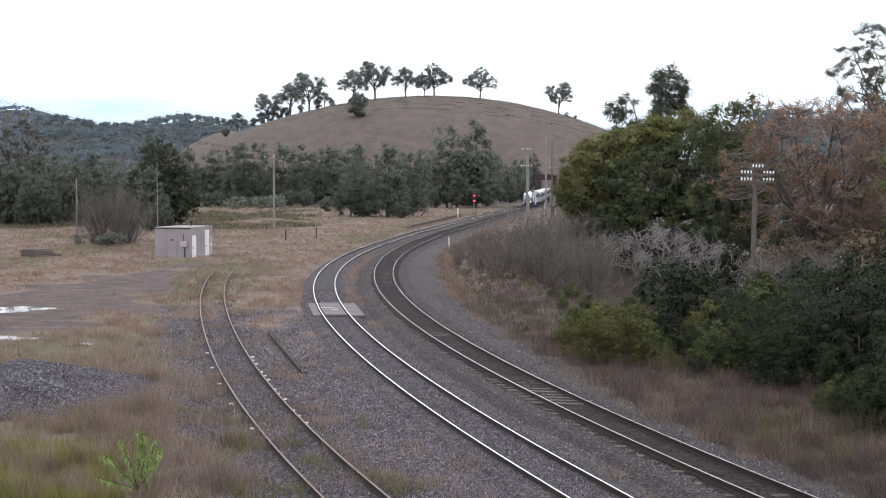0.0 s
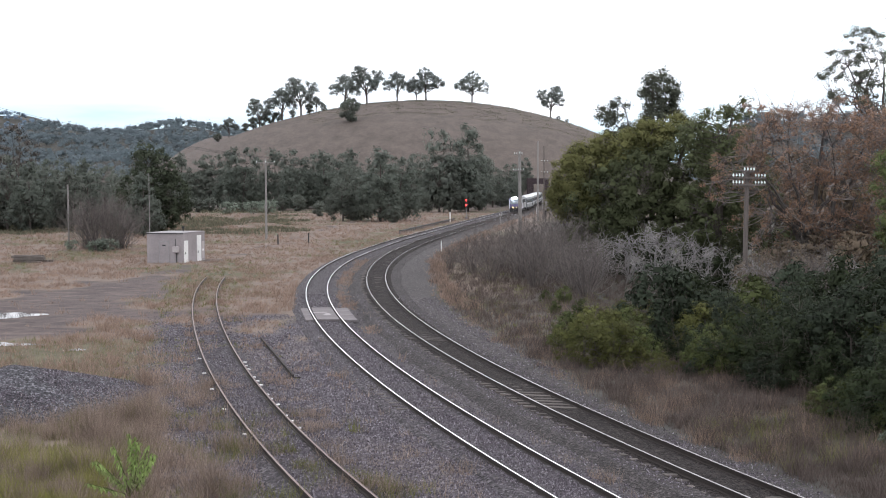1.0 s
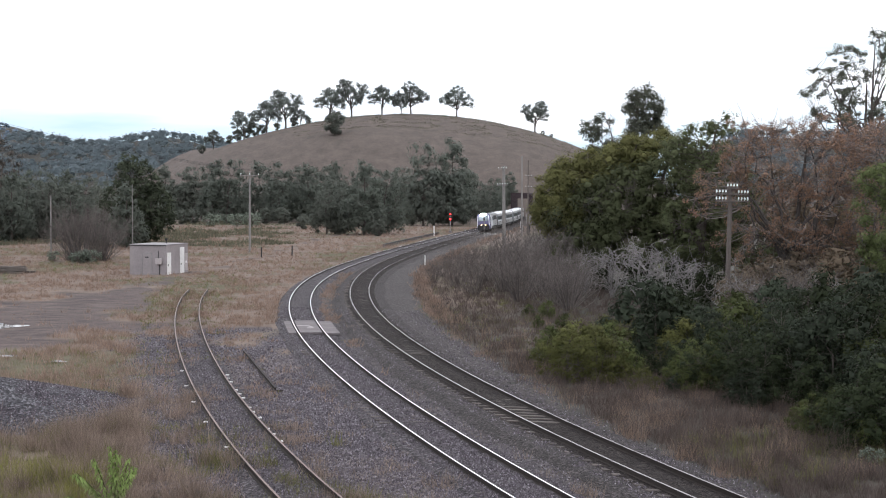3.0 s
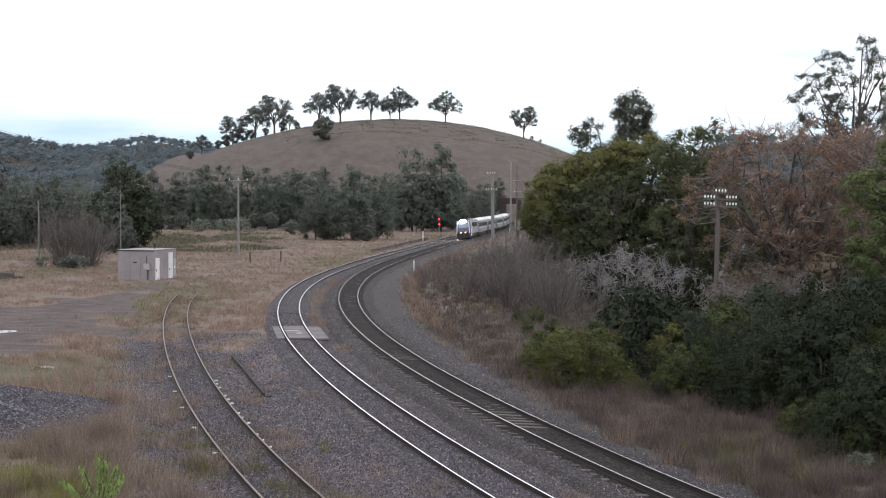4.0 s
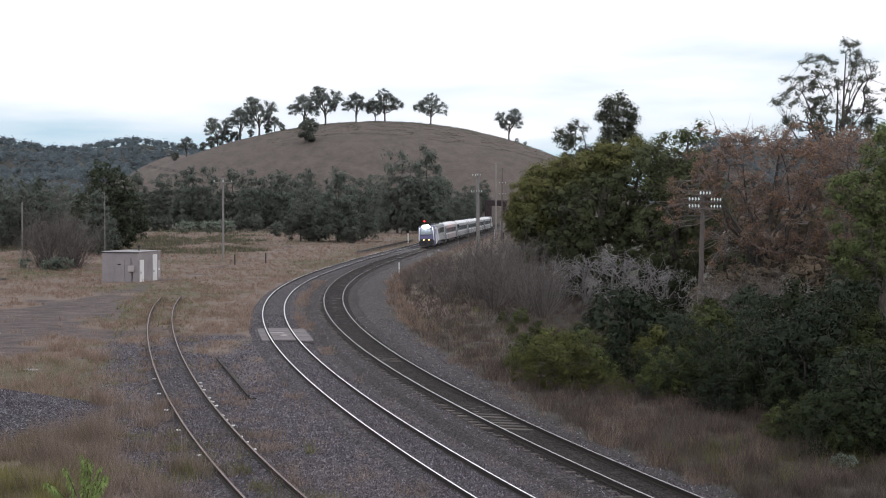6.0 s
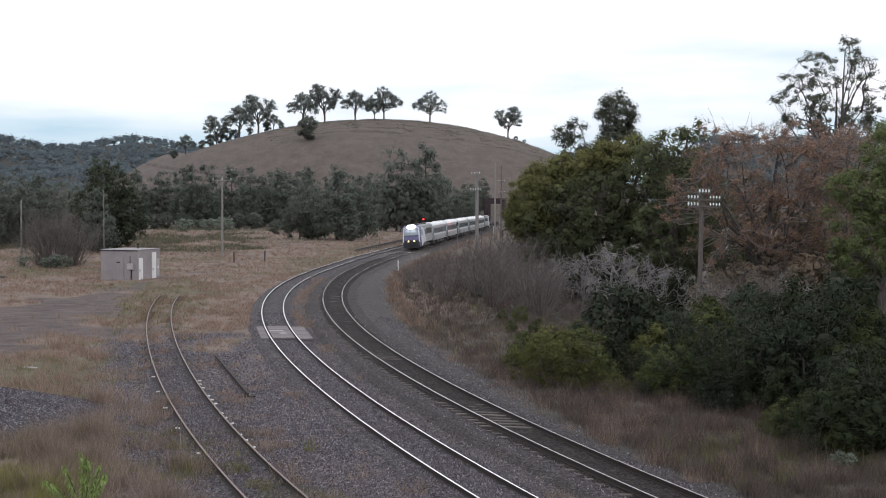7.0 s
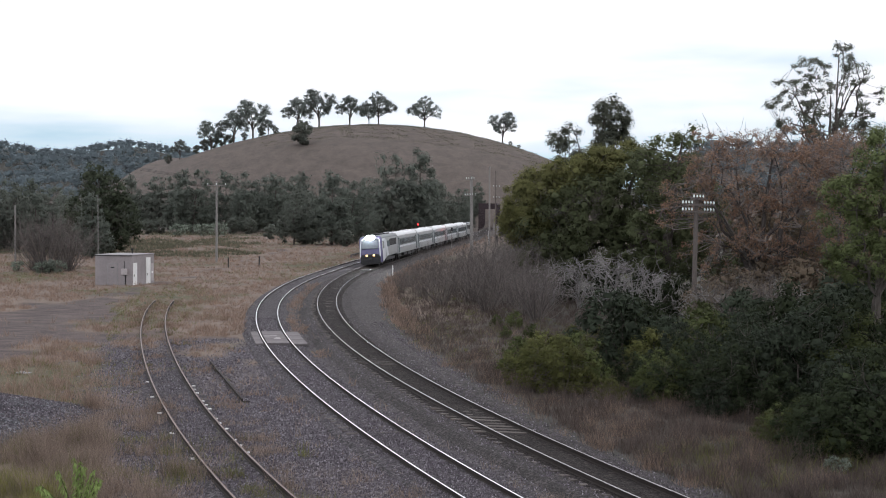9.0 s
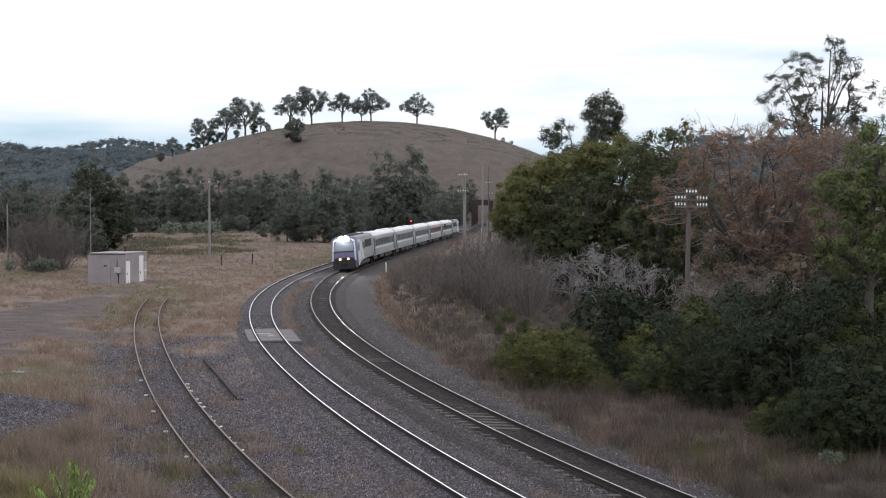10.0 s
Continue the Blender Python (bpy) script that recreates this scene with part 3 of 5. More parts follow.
    bogie(t, 5.3)
    bogie(t, -5.6)
    return t


def coach():
    t = empty("passenger_coach")
    tagged(t, "stainless steel passenger coach with grey window band", "railway carriage", group="train")
    L = 11.75

    def paint(c, n):
        return 1 if c.z > 3.2 else 0

    part("body", loft([(-L, section(1.44, 0.85, 3.85, 0.62)), (-4, section(1.46, 0.85, 3.88, 0.62)), (4, section(1.46, 0.85, 3.88, 0.62)), (L, section(1.44, 0.85, 3.85, 0.62))], paint), [M_STEEL, M_TRAIN_ROOF], t)
    for sx in (-1, 1):
        x = sx * 1.462
        part("window_band", boxes((x - 0.02, x + 0.02, -9.6, 9.6, 2.0, 2.98)), M_BAND, t)
        for k in range(12):
            y = -9.35 + k * 1.57
            part("window", boxes((x - 0.035, x + 0.035, y, y + 1.3, 2.12, 2.86), bevel=0.012), M_GLASS, t)
        part("waist_stripe", boxes((x - 0.02, x + 0.02, -9.8, 9.8, 1.72, 1.97)), M_TRAIN_WHITE, t)
        for y in (-10.9, 10.1):
            part("door", boxes((x - 0.03, x + 0.03, y, y + 0.8, 1.0, 3.1), bevel=0.012), M_TEAL, t)
    for sy in (-1, 1):
        part("gangway", boxes((-0.95, 0.95, sy * (L + 0.14) - 0.19, sy * (L + 0.14) + 0.19, 1.0, 3.6), bevel=0.06), M_TEAL, t)
        part("roof_unit", boxes((-0.75, 0.75, sy * 9 - 1.4, sy * 9 + 1.4, 3.7, 3.98), bevel=0.06), M_TRAIN_ROOF, t)
    part("underframe_box", boxes((-1.3, 1.3, -4.5, -0.6, 0.35, 0.9), (-1.3, 1.3, 0.5, 4.2, 0.4, 0.9), bevel=0.05), M_DARK, t)
    bogie(t, 8.1)
    bogie(t, -8.1)
    return t


LEAD = power_car()
COACHES = [coach()]
for _ in range(4):
    COACHES.append(copy_thing(COACHES[0], Matrix()))
REAR = copy_thing(LEAD, Matrix())
for o in REAR.children:
    if o.name.startswith(("headlight", "lower_lamp")) and "hood" not in o.name:
        o.data = o.data.copy()
        o.data.materials[0] = M_GLASS
tagged(REAR, "streamlined diesel power car coupled at the rear, unlit")

# ---- lineside ----


def hut():
    t = empty("signal_hut", pose(-33.05, 128.56, gz(-33.05, 128.56) - 0.05, 0, 0, -12))
    tagged(t, "small flat-roofed concrete hut with white doors", "hut")
    w, d, h = 1.98, 2.55, 3.06
    part("shell", boxes((-w, w, -d, d, 0, h), bevel=0.03), M_HUT, t)
    part("roof", boxes((-w - 0.04, w + 0.04, -d - 0.04, d + 0.04, h, h + 0.07), bevel=0.02), M_HUT_ROOF, t, "pale flat roof slab")
    # Thin dark strip along the top of the front wall.
    part("fascia", boxes((-w - 0.06, w + 0.06, -d - 0.06, -d + 0.0, h - 0.07, h - 0.004)), M_DARK, t)
    dr = part("door", boxes((-0.55, 0.4, -d - 0.05, -d + 0.02, 0.05, 2.2), bevel=0.01), M_HUT, t, "closed grey door")
    part("door_frame", boxes((-0.63, -0.56, -d - 0.06, -d, 0, 2.27), (0.41, 0.48, -d - 0.06, -d, 0, 2.27), (-0.56, 0.41, -d - 0.06, -d, 2.21, 2.27)), M_HUT_ROOF, t)
    part("vent_plate", boxes((-0.25, 0.12, -d - 0.075, -d - 0.045, 1.78, 1.91)), M_DARK, dr)
    mb = part("meter_box", boxes((0.95, 1.6, -d - 0.28, -d, 1.15, 1.75), bevel=0.03), M_GREY_PAINT, t, "grey meter box")
    part("conduit", rods(((1.32, -d - 0.06, 0.0), (1.32, -d - 0.06, 1.1), 0.05), ((1.2, -d - 0.05, 1.6), (1.2, -d - 0.05, 2.5), 0.03)), M_DARK, mb)
    for y0, y1, z1 in ((-d + 0.25, -d + 1.1, 2.3), (0.65, 1.6, 2.75)):
        q = part("door", boxes((w - 0.02, w + 0.06, y0, y1, 0.05, z1), bevel=0.01), M_WHITE, t, "closed white door")
        part("handle", boxes((w + 0.06, w + 0.11, y0 + 0.1, y0 + 0.16, 0.95, 1.15)), M_DARK, q)
    part("wall_panel", boxes((w - 0.02, w + 0.03, 1.8, 2.4, 0.3, 2.1), bevel=0.01), M_GREY_PAINT, t)
    part("notice_plate", boxes((w + 0.03, w + 0.05, 1.9, 2.2, 1.1, 1.3)), M_WHITE, t)
    part("roof_pipe", rods(((0.5, 0.6, h), (0.5, 0.6, h + 0.45), 0.06), ((0.5, 0.6, h + 0.4), (0.5, 0.6, h + 0.6), 0.14)), M_DARK, t)
    return t


hut()


def pole(x, y, h, r, label, mat, arms=(), lean=0.0, base=None, turn=0.0, big=1.0, gap=0.0):
    """A timber pole; arms are (height, half-length, pins)."""
    t = empty("utility_pole", pose(x, y, gz(x, y) - 0.1 if base is None else base, 0, lean, turn))
    tagged(t, label, "utility pole")
    part("shaft", rods(((0, 0, 0), (0, 0, h), r, r * 0.72), n=12), mat, t)
    for z, hl, pins in arms:
        a = part("crossarm", boxes((-hl, hl, -r - 0.12, -r, z - 0.06, z + 0.06), bevel=0.01), mat, t)
        for k in range(pins):
            px = -hl + 0.08 + (2 * hl - 0.16) * k / max(1, pins - 1)
            if gap and hl > gap:
                px = math.copysign(gap + (hl - 0.08 - gap) * (abs(2 * k - pins + 1) - 1) / (pins - 2), px)
            bm = bmesh.new()
            rod(bm, (px, -r - 0.06, z + 0.06), (px, -r - 0.06, z + 0.16), 0.02)
            rod(bm, (px, -r - 0.06, z + 0.14), (px, -r - 0.06, z + 0.14 + 0.08 * big), 0.075 * big, 0.05 * big)
            rod(bm, (px, -r - 0.06, z + 0.14 + 0.08 * big), (px, -r - 0.06, z + 0.14 + 0.16 * big), 0.06 * big, 0.03 * big)
            part("insulator", bm, M_PORCELAIN, a)
    return t


pole(-32.8, 177.8, 11.5, 0.17, "grey timber power pole with one crossarm in grass", M_POLE, [(10.9, 1.3, 3)], turn=8)
pole(3.0, 172.4, 12.4, 0.26, "grey timber telegraph pole with two crossarms among shrubs", M_POLE, [(12.0, 0.7, 4), (9.8, 0.9, 5)], lean=-0.6, turn=-35, big=0.8)
pole(8.1, 260.0, 16.5, 0.2, "tall grey timber pole beside the far line", M_POLE, [])
pole(9.9, 275.0, 16.0, 0.16, "dark far pole with crossarms", M_POLE_DARK, [(12.6, 0.8, 3), (10.2, 0.8, 3)], turn=30)
pole(17.75, 92, 9.2, 0.20, "timber telegraph pole crowded with pale insulators beside russet tree", M_POLE_DARK, [(8.9, 0.48, 4), (8.45, 1.42, 8), (7.95, 1.42, 8)], turn=24, lean=1.0, big=1.05, gap=0.55)
pole(-52.3, 152.0, 8.0, 0.11, "thin grey timber pole beside bare shrub", M_POLE, [])
mast = empty("aerial_mast", pose(-38.7, 139, gz(-38.7, 139)))
tagged(mast, "thin grey aerial mast behind the hut", "mast")
part("tube", rods(((0, 0, 0), (0, 0, 9.2), 0.055, 0.035)), M_POLE, mast)

# wires of the power pole
def wire(name, a, b, sag, r, label):
    n = 24
    bm = bmesh.new()
    a, b = Vector(a), Vector(b)
    p = [a.lerp(b, k / n) - Vector((0, 0, sag * 4 * (k / n) * (1 - k / n))) for k in range(n + 1)]
    for q, s in zip(p, p[1:]):
        rod(bm, q, s, r, n=4)
    return tagged(part(name, bm, M_DARK), label, "cable")


for dx in (-1.0, 0.0, 1.0):
    wire("power_cable", (-32.8 + dx, 177.7, 11.2), (-92 + dx, 190, 23.5), 1.2, 0.018, "thin dark overhead power cable")
wire("power_cable", (-32.8, 177.7, 11.2), (3.0, 290, 14), 1.6, 0.016, "thin dark overhead power cable")

for k, (x, y, h) in enumerate(((-28.5, 162.7, 1.35), (-25.0, 165.8, 1.4))):
    st = tagged(part("fence_stake", rods(((0, 0, -0.2), (0, 0, h), 0.09, 0.08)), M_DARK), "dark upright stake in dry grass", "stake", group="stakes")
    st.matrix_basis = pose(x, y, gz(x, y), 0, 2 * k - 1, 0)


def signal():
    x, y = -6.9, 274
    t = empty("railway_signal", pose(x, y, gz(x, y)))
    tagged(t, "railway signal post showing two red lights", "signal")
    part("post", rods(((0, 0, 0), (0, 0, 4.3), 0.09)), M_POLE, t)
    part("base_block", boxes((-0.35, 0.35, -0.35, 0.35, 0, 0.5), bevel=0.03), M_CONCRETE, t)
    for z in (4.15, 3.05):
        b = part("backboard", boxes((-0.3, 0.3, -0.16, -0.1, z - 0.45, z + 0.45), bevel=0.02), M_DARK, t)
        part("red_lamp", rods(((0, -0.30, z), (0, -0.15, z), 0.2 if z < 4 else 0.16), n=14), M_LAMP_RED, b, "lit red signal lamp")
    part("ladder", rods(((0.2, 0.1, 0), (0.2, 0.1, 3.6), 0.02), ((0.5, 0.1, 0), (0.5, 0.1, 3.6), 0.02), *[((0.2, 0.1, 0.3 + 0.3 * k), (0.5, 0.1, 0.3 + 0.3 * k), 0.015) for k in range(11)]), M_DARK, t)
    return t


signal()


def shunt_signal():
    y = 247.0
    x = float(main_x(y)) + 2.75
    t = empty("railway_signal", pose(x, y, gz(x, y)))
    tagged(t, "slim railway signal seen from behind, red towards the train", "signal")
    part("post", rods(((0, 0, 0), (0, 0, 3.9), 0.06)), M_POLE, t)
    b = part("backboard", boxes((-0.17, 0.17, -0.06, 0.0, 3.3, 3.95), bevel=0.02), M_DARK, t)
    part("red_lamp", rods(((-0.03, 0.01, 3.62), (-0.03, 0.14, 3.62), 0.13), n=14), glowing("strong_red_lens", (1.0, 0.04, 0.04), 260), b, "lit red signal lamp")


shunt_signal()


def marker(x, y, h, mat, label, r=0.07):
    t = tagged(part("marker_post", boxes((-r, r, -r, r, -0.2, h), bevel=0.01), mat), label, "post")
    t.matrix_basis = pose(x, y, gz(x, y), 0, 0, 10)
    return t


marker(-9.7, 255, 2.0, M_WHITE, "small white lineside post", 0.1)
marker(-6.6, 146.5, 1.25, M_WHITE, "white marker post beside the main line", 0.06)
marker(9.2, 300, 2.4, M_WHITE, "white lineside post by the far line", 0.12)

# low cable trough on stubs along the loop
tr = empty("cable_trough", pose(0, 0, 0))
tagged(tr, "low cable route on short pale stubs", "cable trough")
ys = np.arange(196, 262, 2.2)
for y in ys:
    x = float(loop_x(y)) - 4.0
    o = part("stub", boxes((x - 0.12, x + 0.12, y - 0.12, y + 0.12, gz(x, y) - 0.1, gz(x, y) + 0.5)), M_CONCRETE, tr)
sweep("duct", lambda v: loop_x(v) - 4.0, 196, 262, 3.0, [(-0.12, 0.0), (-0.12, 0.16), (0.12, 0.16), (0.12, 0.0)], M_DARK, tr, lift=0.1)

# crossing panels on the loop
cp = empty("crossing_panels")
tagged(cp, "weathered concrete foot crossing panels between the rails", "rail crossing")
for off, w in ((-1.06, 0.22), (0.0, 0.62), (1.24, 0.4)):
    for k in range(3):
        y = 70.8 + k * 2.25
        x = float(loop_x(y + 1.1))
        dx = float(loop_x(y + 1.2) - loop_x(y + 1.0)) / 0.2
        o = part("panel", boxes((-w, w, -1.1, 1.1, -0.12, 0.0), bevel=0.02), M_CONCRETE, cp)
        o.matrix_basis = pose(x + off, y + 1.1, 0.012 if off == 0 else -0.03, 0, 0, -math.degrees(math.atan(dx)))

for dx, dy, w in ((-0.25, 0.9, 0.42), (0.1, -0.5, 0.2), (0.16, 0.1, 0.12)):
    y = 73.6 + dy
    x = float(loop_x(y))
    o = part("painted_mark", boxes((-w, w, -0.14, 0.14, 0, 0.006)), M_GREY_PAINT, cp, "worn white painted mark")
    o.matrix_basis = pose(x + dx, y, 0.013, 0, 0, 12)

# loose rail lying in the yard
lr = empty("loose_rail")
tagged(lr, "rusty length of rail lying on the stones", "rail")
sec = [(-0.07, 0), (-0.07, 0.015), (-0.015, 0.03), (-0.015, 0.11), (-0.036, 0.125), (-0.036, 0.16), (0.036, 0.16), (0.036, 0.125), (0.015, 0.11), (0.015, 0.03), (0.07, 0.015), (0.07, 0)]
loose = loft([(0, sec), (13.1, sec)], lambda c, n: 0)
ob = part("rail_length", loose, M_RAIL_RUST, lr)
for f in ob.data.polygons:
    f.use_smooth = False
lr.matrix_basis = pose(-8.45, 51.5, gz(-8.45, 51.5), 0, 0, 16.4)
part("fishplate", boxes((-0.35, 0.3, -0.08, 0.05, 0, 0.05)), M_RAIL_RUST, lr)

# pale clips and stones beside the siding rails
rng = random.Random(4)
for k in range(17):
    y = 39 + k * 1.05 + rng.uniform(-0.1, 0.1)
    side = -1 if k % 4 == 0 else 1
    x = float(siding_x(y)) + side * (0.7525 + rng.uniform(0.16, 0.3))
    bm = boxes((-0.08, 0.08, -0.035, 0.035, 0, 0.05), bevel=0.01)
    o = tagged(part("pale_stone", bm, M_WHITE), "pale chip of stone beside the siding rail", "stone", group="pale chips")
    o.matrix_basis = pose(x, y, -0.17, rng.uniform(-10, 10), 0, rng.uniform(-40, 60))


def heap():
    n, m = 40, 40
    X, Y = np.meshgrid(np.linspace(-1, 1, n), np.linspace(-1, 1, m), indexing="ij")
    r = np.sqrt(X ** 2 + Y ** 2)
    H = 1.35 * np.clip(1 - r, 0, 1) ** 0.9 + 0.09 * wave(X * 4, Y * 4, 1.2, 8) * np.clip(1.1 - r, 0, 1) + np.random.RandomState(2).uniform(-0.03, 0.03, X.shape) - 0.12 * (r > 0.97)
    i = np.arange(n - 1)[:, None] * m
    j = np.arange(m - 1)[None, :]
    q = np.stack([i + j, i + m + j, i + m + j + 1, i + j + 1], -1).reshape(-1, 4)
    ob = sheet("gravel_mound", np.stack([X * 5.2, Y * 5.5, H], -1).reshape(-1, 3), q, M_HEAP, smooth=True)
    ob.matrix_basis = pose(-18.0, 46.0, -0.38, 0, 0, 0)
    return tagged(ob, "low heap of dark crushed stone", "stone heap")


heap()


def puddle(x, y, a, b, seed):
    bm = bmesh.new()
    rng = random.Random(seed)
    vs = []
    for k in range(28):
        t = 6.283 * k / 28
        q = 1 + 0.25 * math.sin(3 * t + seed) + 0.15 * math.sin(5 * t) + rng.uniform(-0.06, 0.06)
        vs.append(bm.verts.new((a * q * math.cos(t), b * q * math.sin(t), 0)))
    bm.faces.new(vs)
    o = tagged(part("puddle", bm, M_PUDDLE), "shallow puddle mirroring the white sky", "puddle", kind="structure")
    o.matrix_basis = pose(x, y, max(gz(x + a * u, y + b * v) for u in (-1, 0, 1) for v in (-1, 0, 1)) + 0.012)


puddle(-29.6, 75.5, 1.5, 1.9, 1)
puddle(-25.2, 61.6, 2.2, 0.75, 2)
puddle(-20.3, 59.6, 0.5, 0.35, 3)


def timber_stack():
    t = empty("timber_stack", pose(-47.8, 127.5, gz(-47.8, 127.5)))
    tagged(t, "collapsed stack of old dark sleepers in grass", "timber stack")
    rng = random.Random(8)
    for k in range(9):
        o = part("timber", boxes((-1.6, 1.6, -0.13, 0.13, 0, 0.24), bevel=0.02), M_POLE_DARK, t)
        o.matrix_basis = pose(rng.uniform(-0.5, 0.5), (k % 3) * 0.45 - 0.4, (k // 3) * 0.25, 0, rng.uniform(-3, 3), rng.uniform(-14, 14))


timber_stack()


def bridge():
    y = 432
    x = float(main_x(y + 25))
    t = empty("truss_bridge", pose(x - 1.5, y, 0, 0, 0, -3.4))
    tagged(t, "dark rusty steel truss railway bridge", "bridge")
    M = material("rusty_bridge_steel", around((0.05, 0.034, 0.038), 0.6, 1.4), 0.8, 0.2, scale=1.5, bump=0.2)
    for sx in (-2.9, 2.9):
        part("top_chord", boxes((sx - 0.25, sx + 0.25, 0, 60, 8.4, 9.0)), M, t)
        part("bottom_chord", boxes((sx - 0.25, sx + 0.25, -6, 66, -0.8, 0.2)), M, t)
        for k in range(13):
            part("vertical", boxes((sx - 0.2, sx + 0.2, k * 5 - 0.2, k * 5 + 0.2, 0, 8.6)), M, t)
            if k < 12:
                part("diagonal", rods(((sx, k * 5, 0), (sx, k * 5 + 5, 8.6), 0.18), n=6), M, t)
    for k in range(0, 61, 10):
        part("portal", boxes((-2.9, 2.9, k - 0.25, k + 0.25, 7.0, 8.9)), M, t)


bridge()
rb = empty("relay_box", pose(10.8, 292, gz(10.8, 292)))
tagged(rb, "pale grey relay box on a steel post", "relay box")
part("cabinet", boxes((-0.75, 0.75, -0.5, 0.5, 1.9, 4.2), bevel=0.08), M_POLE, rb)
part("post", boxes((-0.25, 0.25, -0.25, 0.25, 0, 1.6)), M_DARK, rb)

# ---- plants ----


def tube(points, radii, n=5):
    """Rings round a polyline: corners and quads."""
    p = np.asarray(points, float)
    d = np.gradient(p, axis=0)
    d /= np.linalg.norm(d, axis=1)[:, None] + 1e-9
    ref = np.where(np.abs(d[:, 2:3]) > 0.9, [[1.0, 0, 0]], [[0, 0, 1.0]])
    u = np.cross(d, ref)
    u /= np.linalg.norm(u, axis=1)[:, None] + 1e-9
    v = np.cross(d, u)
    a = np.arange(n) * 2 * np.pi / n
    r = np.asarray(radii)[:, None, None]
    V = p[:, None] + r * (np.cos(a)[None, :, None] * u[:, None] + np.sin(a)[None, :, None] * v[:, None])
    i = np.arange(len(p) - 1)[:, None] * n
    j = np.arange(n)[None]
    k = (j + 1) % n
    return V.reshape(-1, 3), np.stack([i + j, i + k, i + n + k, i + n + j], -1).reshape(-1, 4)


def gather(pieces):
    V, Q, o = [], [], 0
    for v, q in pieces:
        V.append(v)
        Q.append(q + o)
        o += len(v)
    return np.concatenate(V), np.concatenate(Q)


def leaf_cloud(rng, centres, radii, count, size, droop=0.0, flat=1.0, aspect=0.5):
    """count small four-cornered leaves strewn round the centres."""
    k = rng.randint(0, len(centres), count)
    d = rng.normal(size=(count, 3))
    d /= np.linalg.norm(d, axis=1)[:, None]
    r = radii[k] * rng.uniform(0.12, 1.0, count) ** 0.5
    c = centres[k] + d * r[:, None] * [1, 1, flat]
    nrm = d * 0.9 + rng.normal(size=(count, 3)) * 0.36 + [0, 0, 0.6]
    a = rng.normal(size=(count, 3))
    a[:, 2] -= droop
    a -= nrm * ((a * nrm).sum(1) / (nrm * nrm).sum(1))[:, None]
    a /= np.linalg.norm(a, axis=1)[:, None] + 1e-9
    b = np.cross(a, nrm)
    b /= np.linalg.norm(b, axis=1)[:, None] + 1e-9
    s = (size * rng.uniform(0.55, 1.35, count))[:, None]
    V = np.stack([c - a * s * 0.5, c + b * s * aspect * 0.5, c + a * s * 0.5, c - b * s * aspect * 0.5], 1).reshape(-1, 3)
    return V, np.arange(count * 4).reshape(-1, 4), np.repeat(d, 4, 0)


def hearts(rng, centres, radii, flat=0.8):
    """A rough twelve-sided lump of packed foliage in the middle of each clump."""
    cube = np.array([(x, y, z) for z in (-1, 1) for x, y in ((-1, -1), (1, -1), (1, 1), (-1, 1))], float) / 1.5
    n = len(centres)
    a = rng.uniform(0, 6.283, n)
    k = cube[None] * rng.uniform(0.7, 1.25, (n, 8, 1)) * radii[:, None, None]
    b = rng.uniform(0, 1.6, n)[:, None]
    k = np.stack([k[..., 0] * np.cos(b) - k[..., 2] * np.sin(b), k[..., 1], k[..., 0] * np.sin(b) + k[..., 2] * np.cos(b)], -1)
    x = k[..., 0] * np.cos(a)[:, None] - k[..., 1] * np.sin(a)[:, None]
    y = k[..., 0] * np.sin(a)[:, None] + k[..., 1] * np.cos(a)[:, None]
    V = (np.stack([x, y, k[..., 2] * flat], -1) + centres[:, None]).reshape(-1, 3)
    f = np.array([(3, 2, 1, 0), (4, 5, 6, 7), (0, 1, 5, 4), (1, 2, 6, 5), (2, 3, 7, 6), (3, 0, 4, 7)])
    return V, (np.arange(n)[:, None, None] * 8 + f[None]).reshape(-1, 4), V - np.repeat(centres, 8, 0)


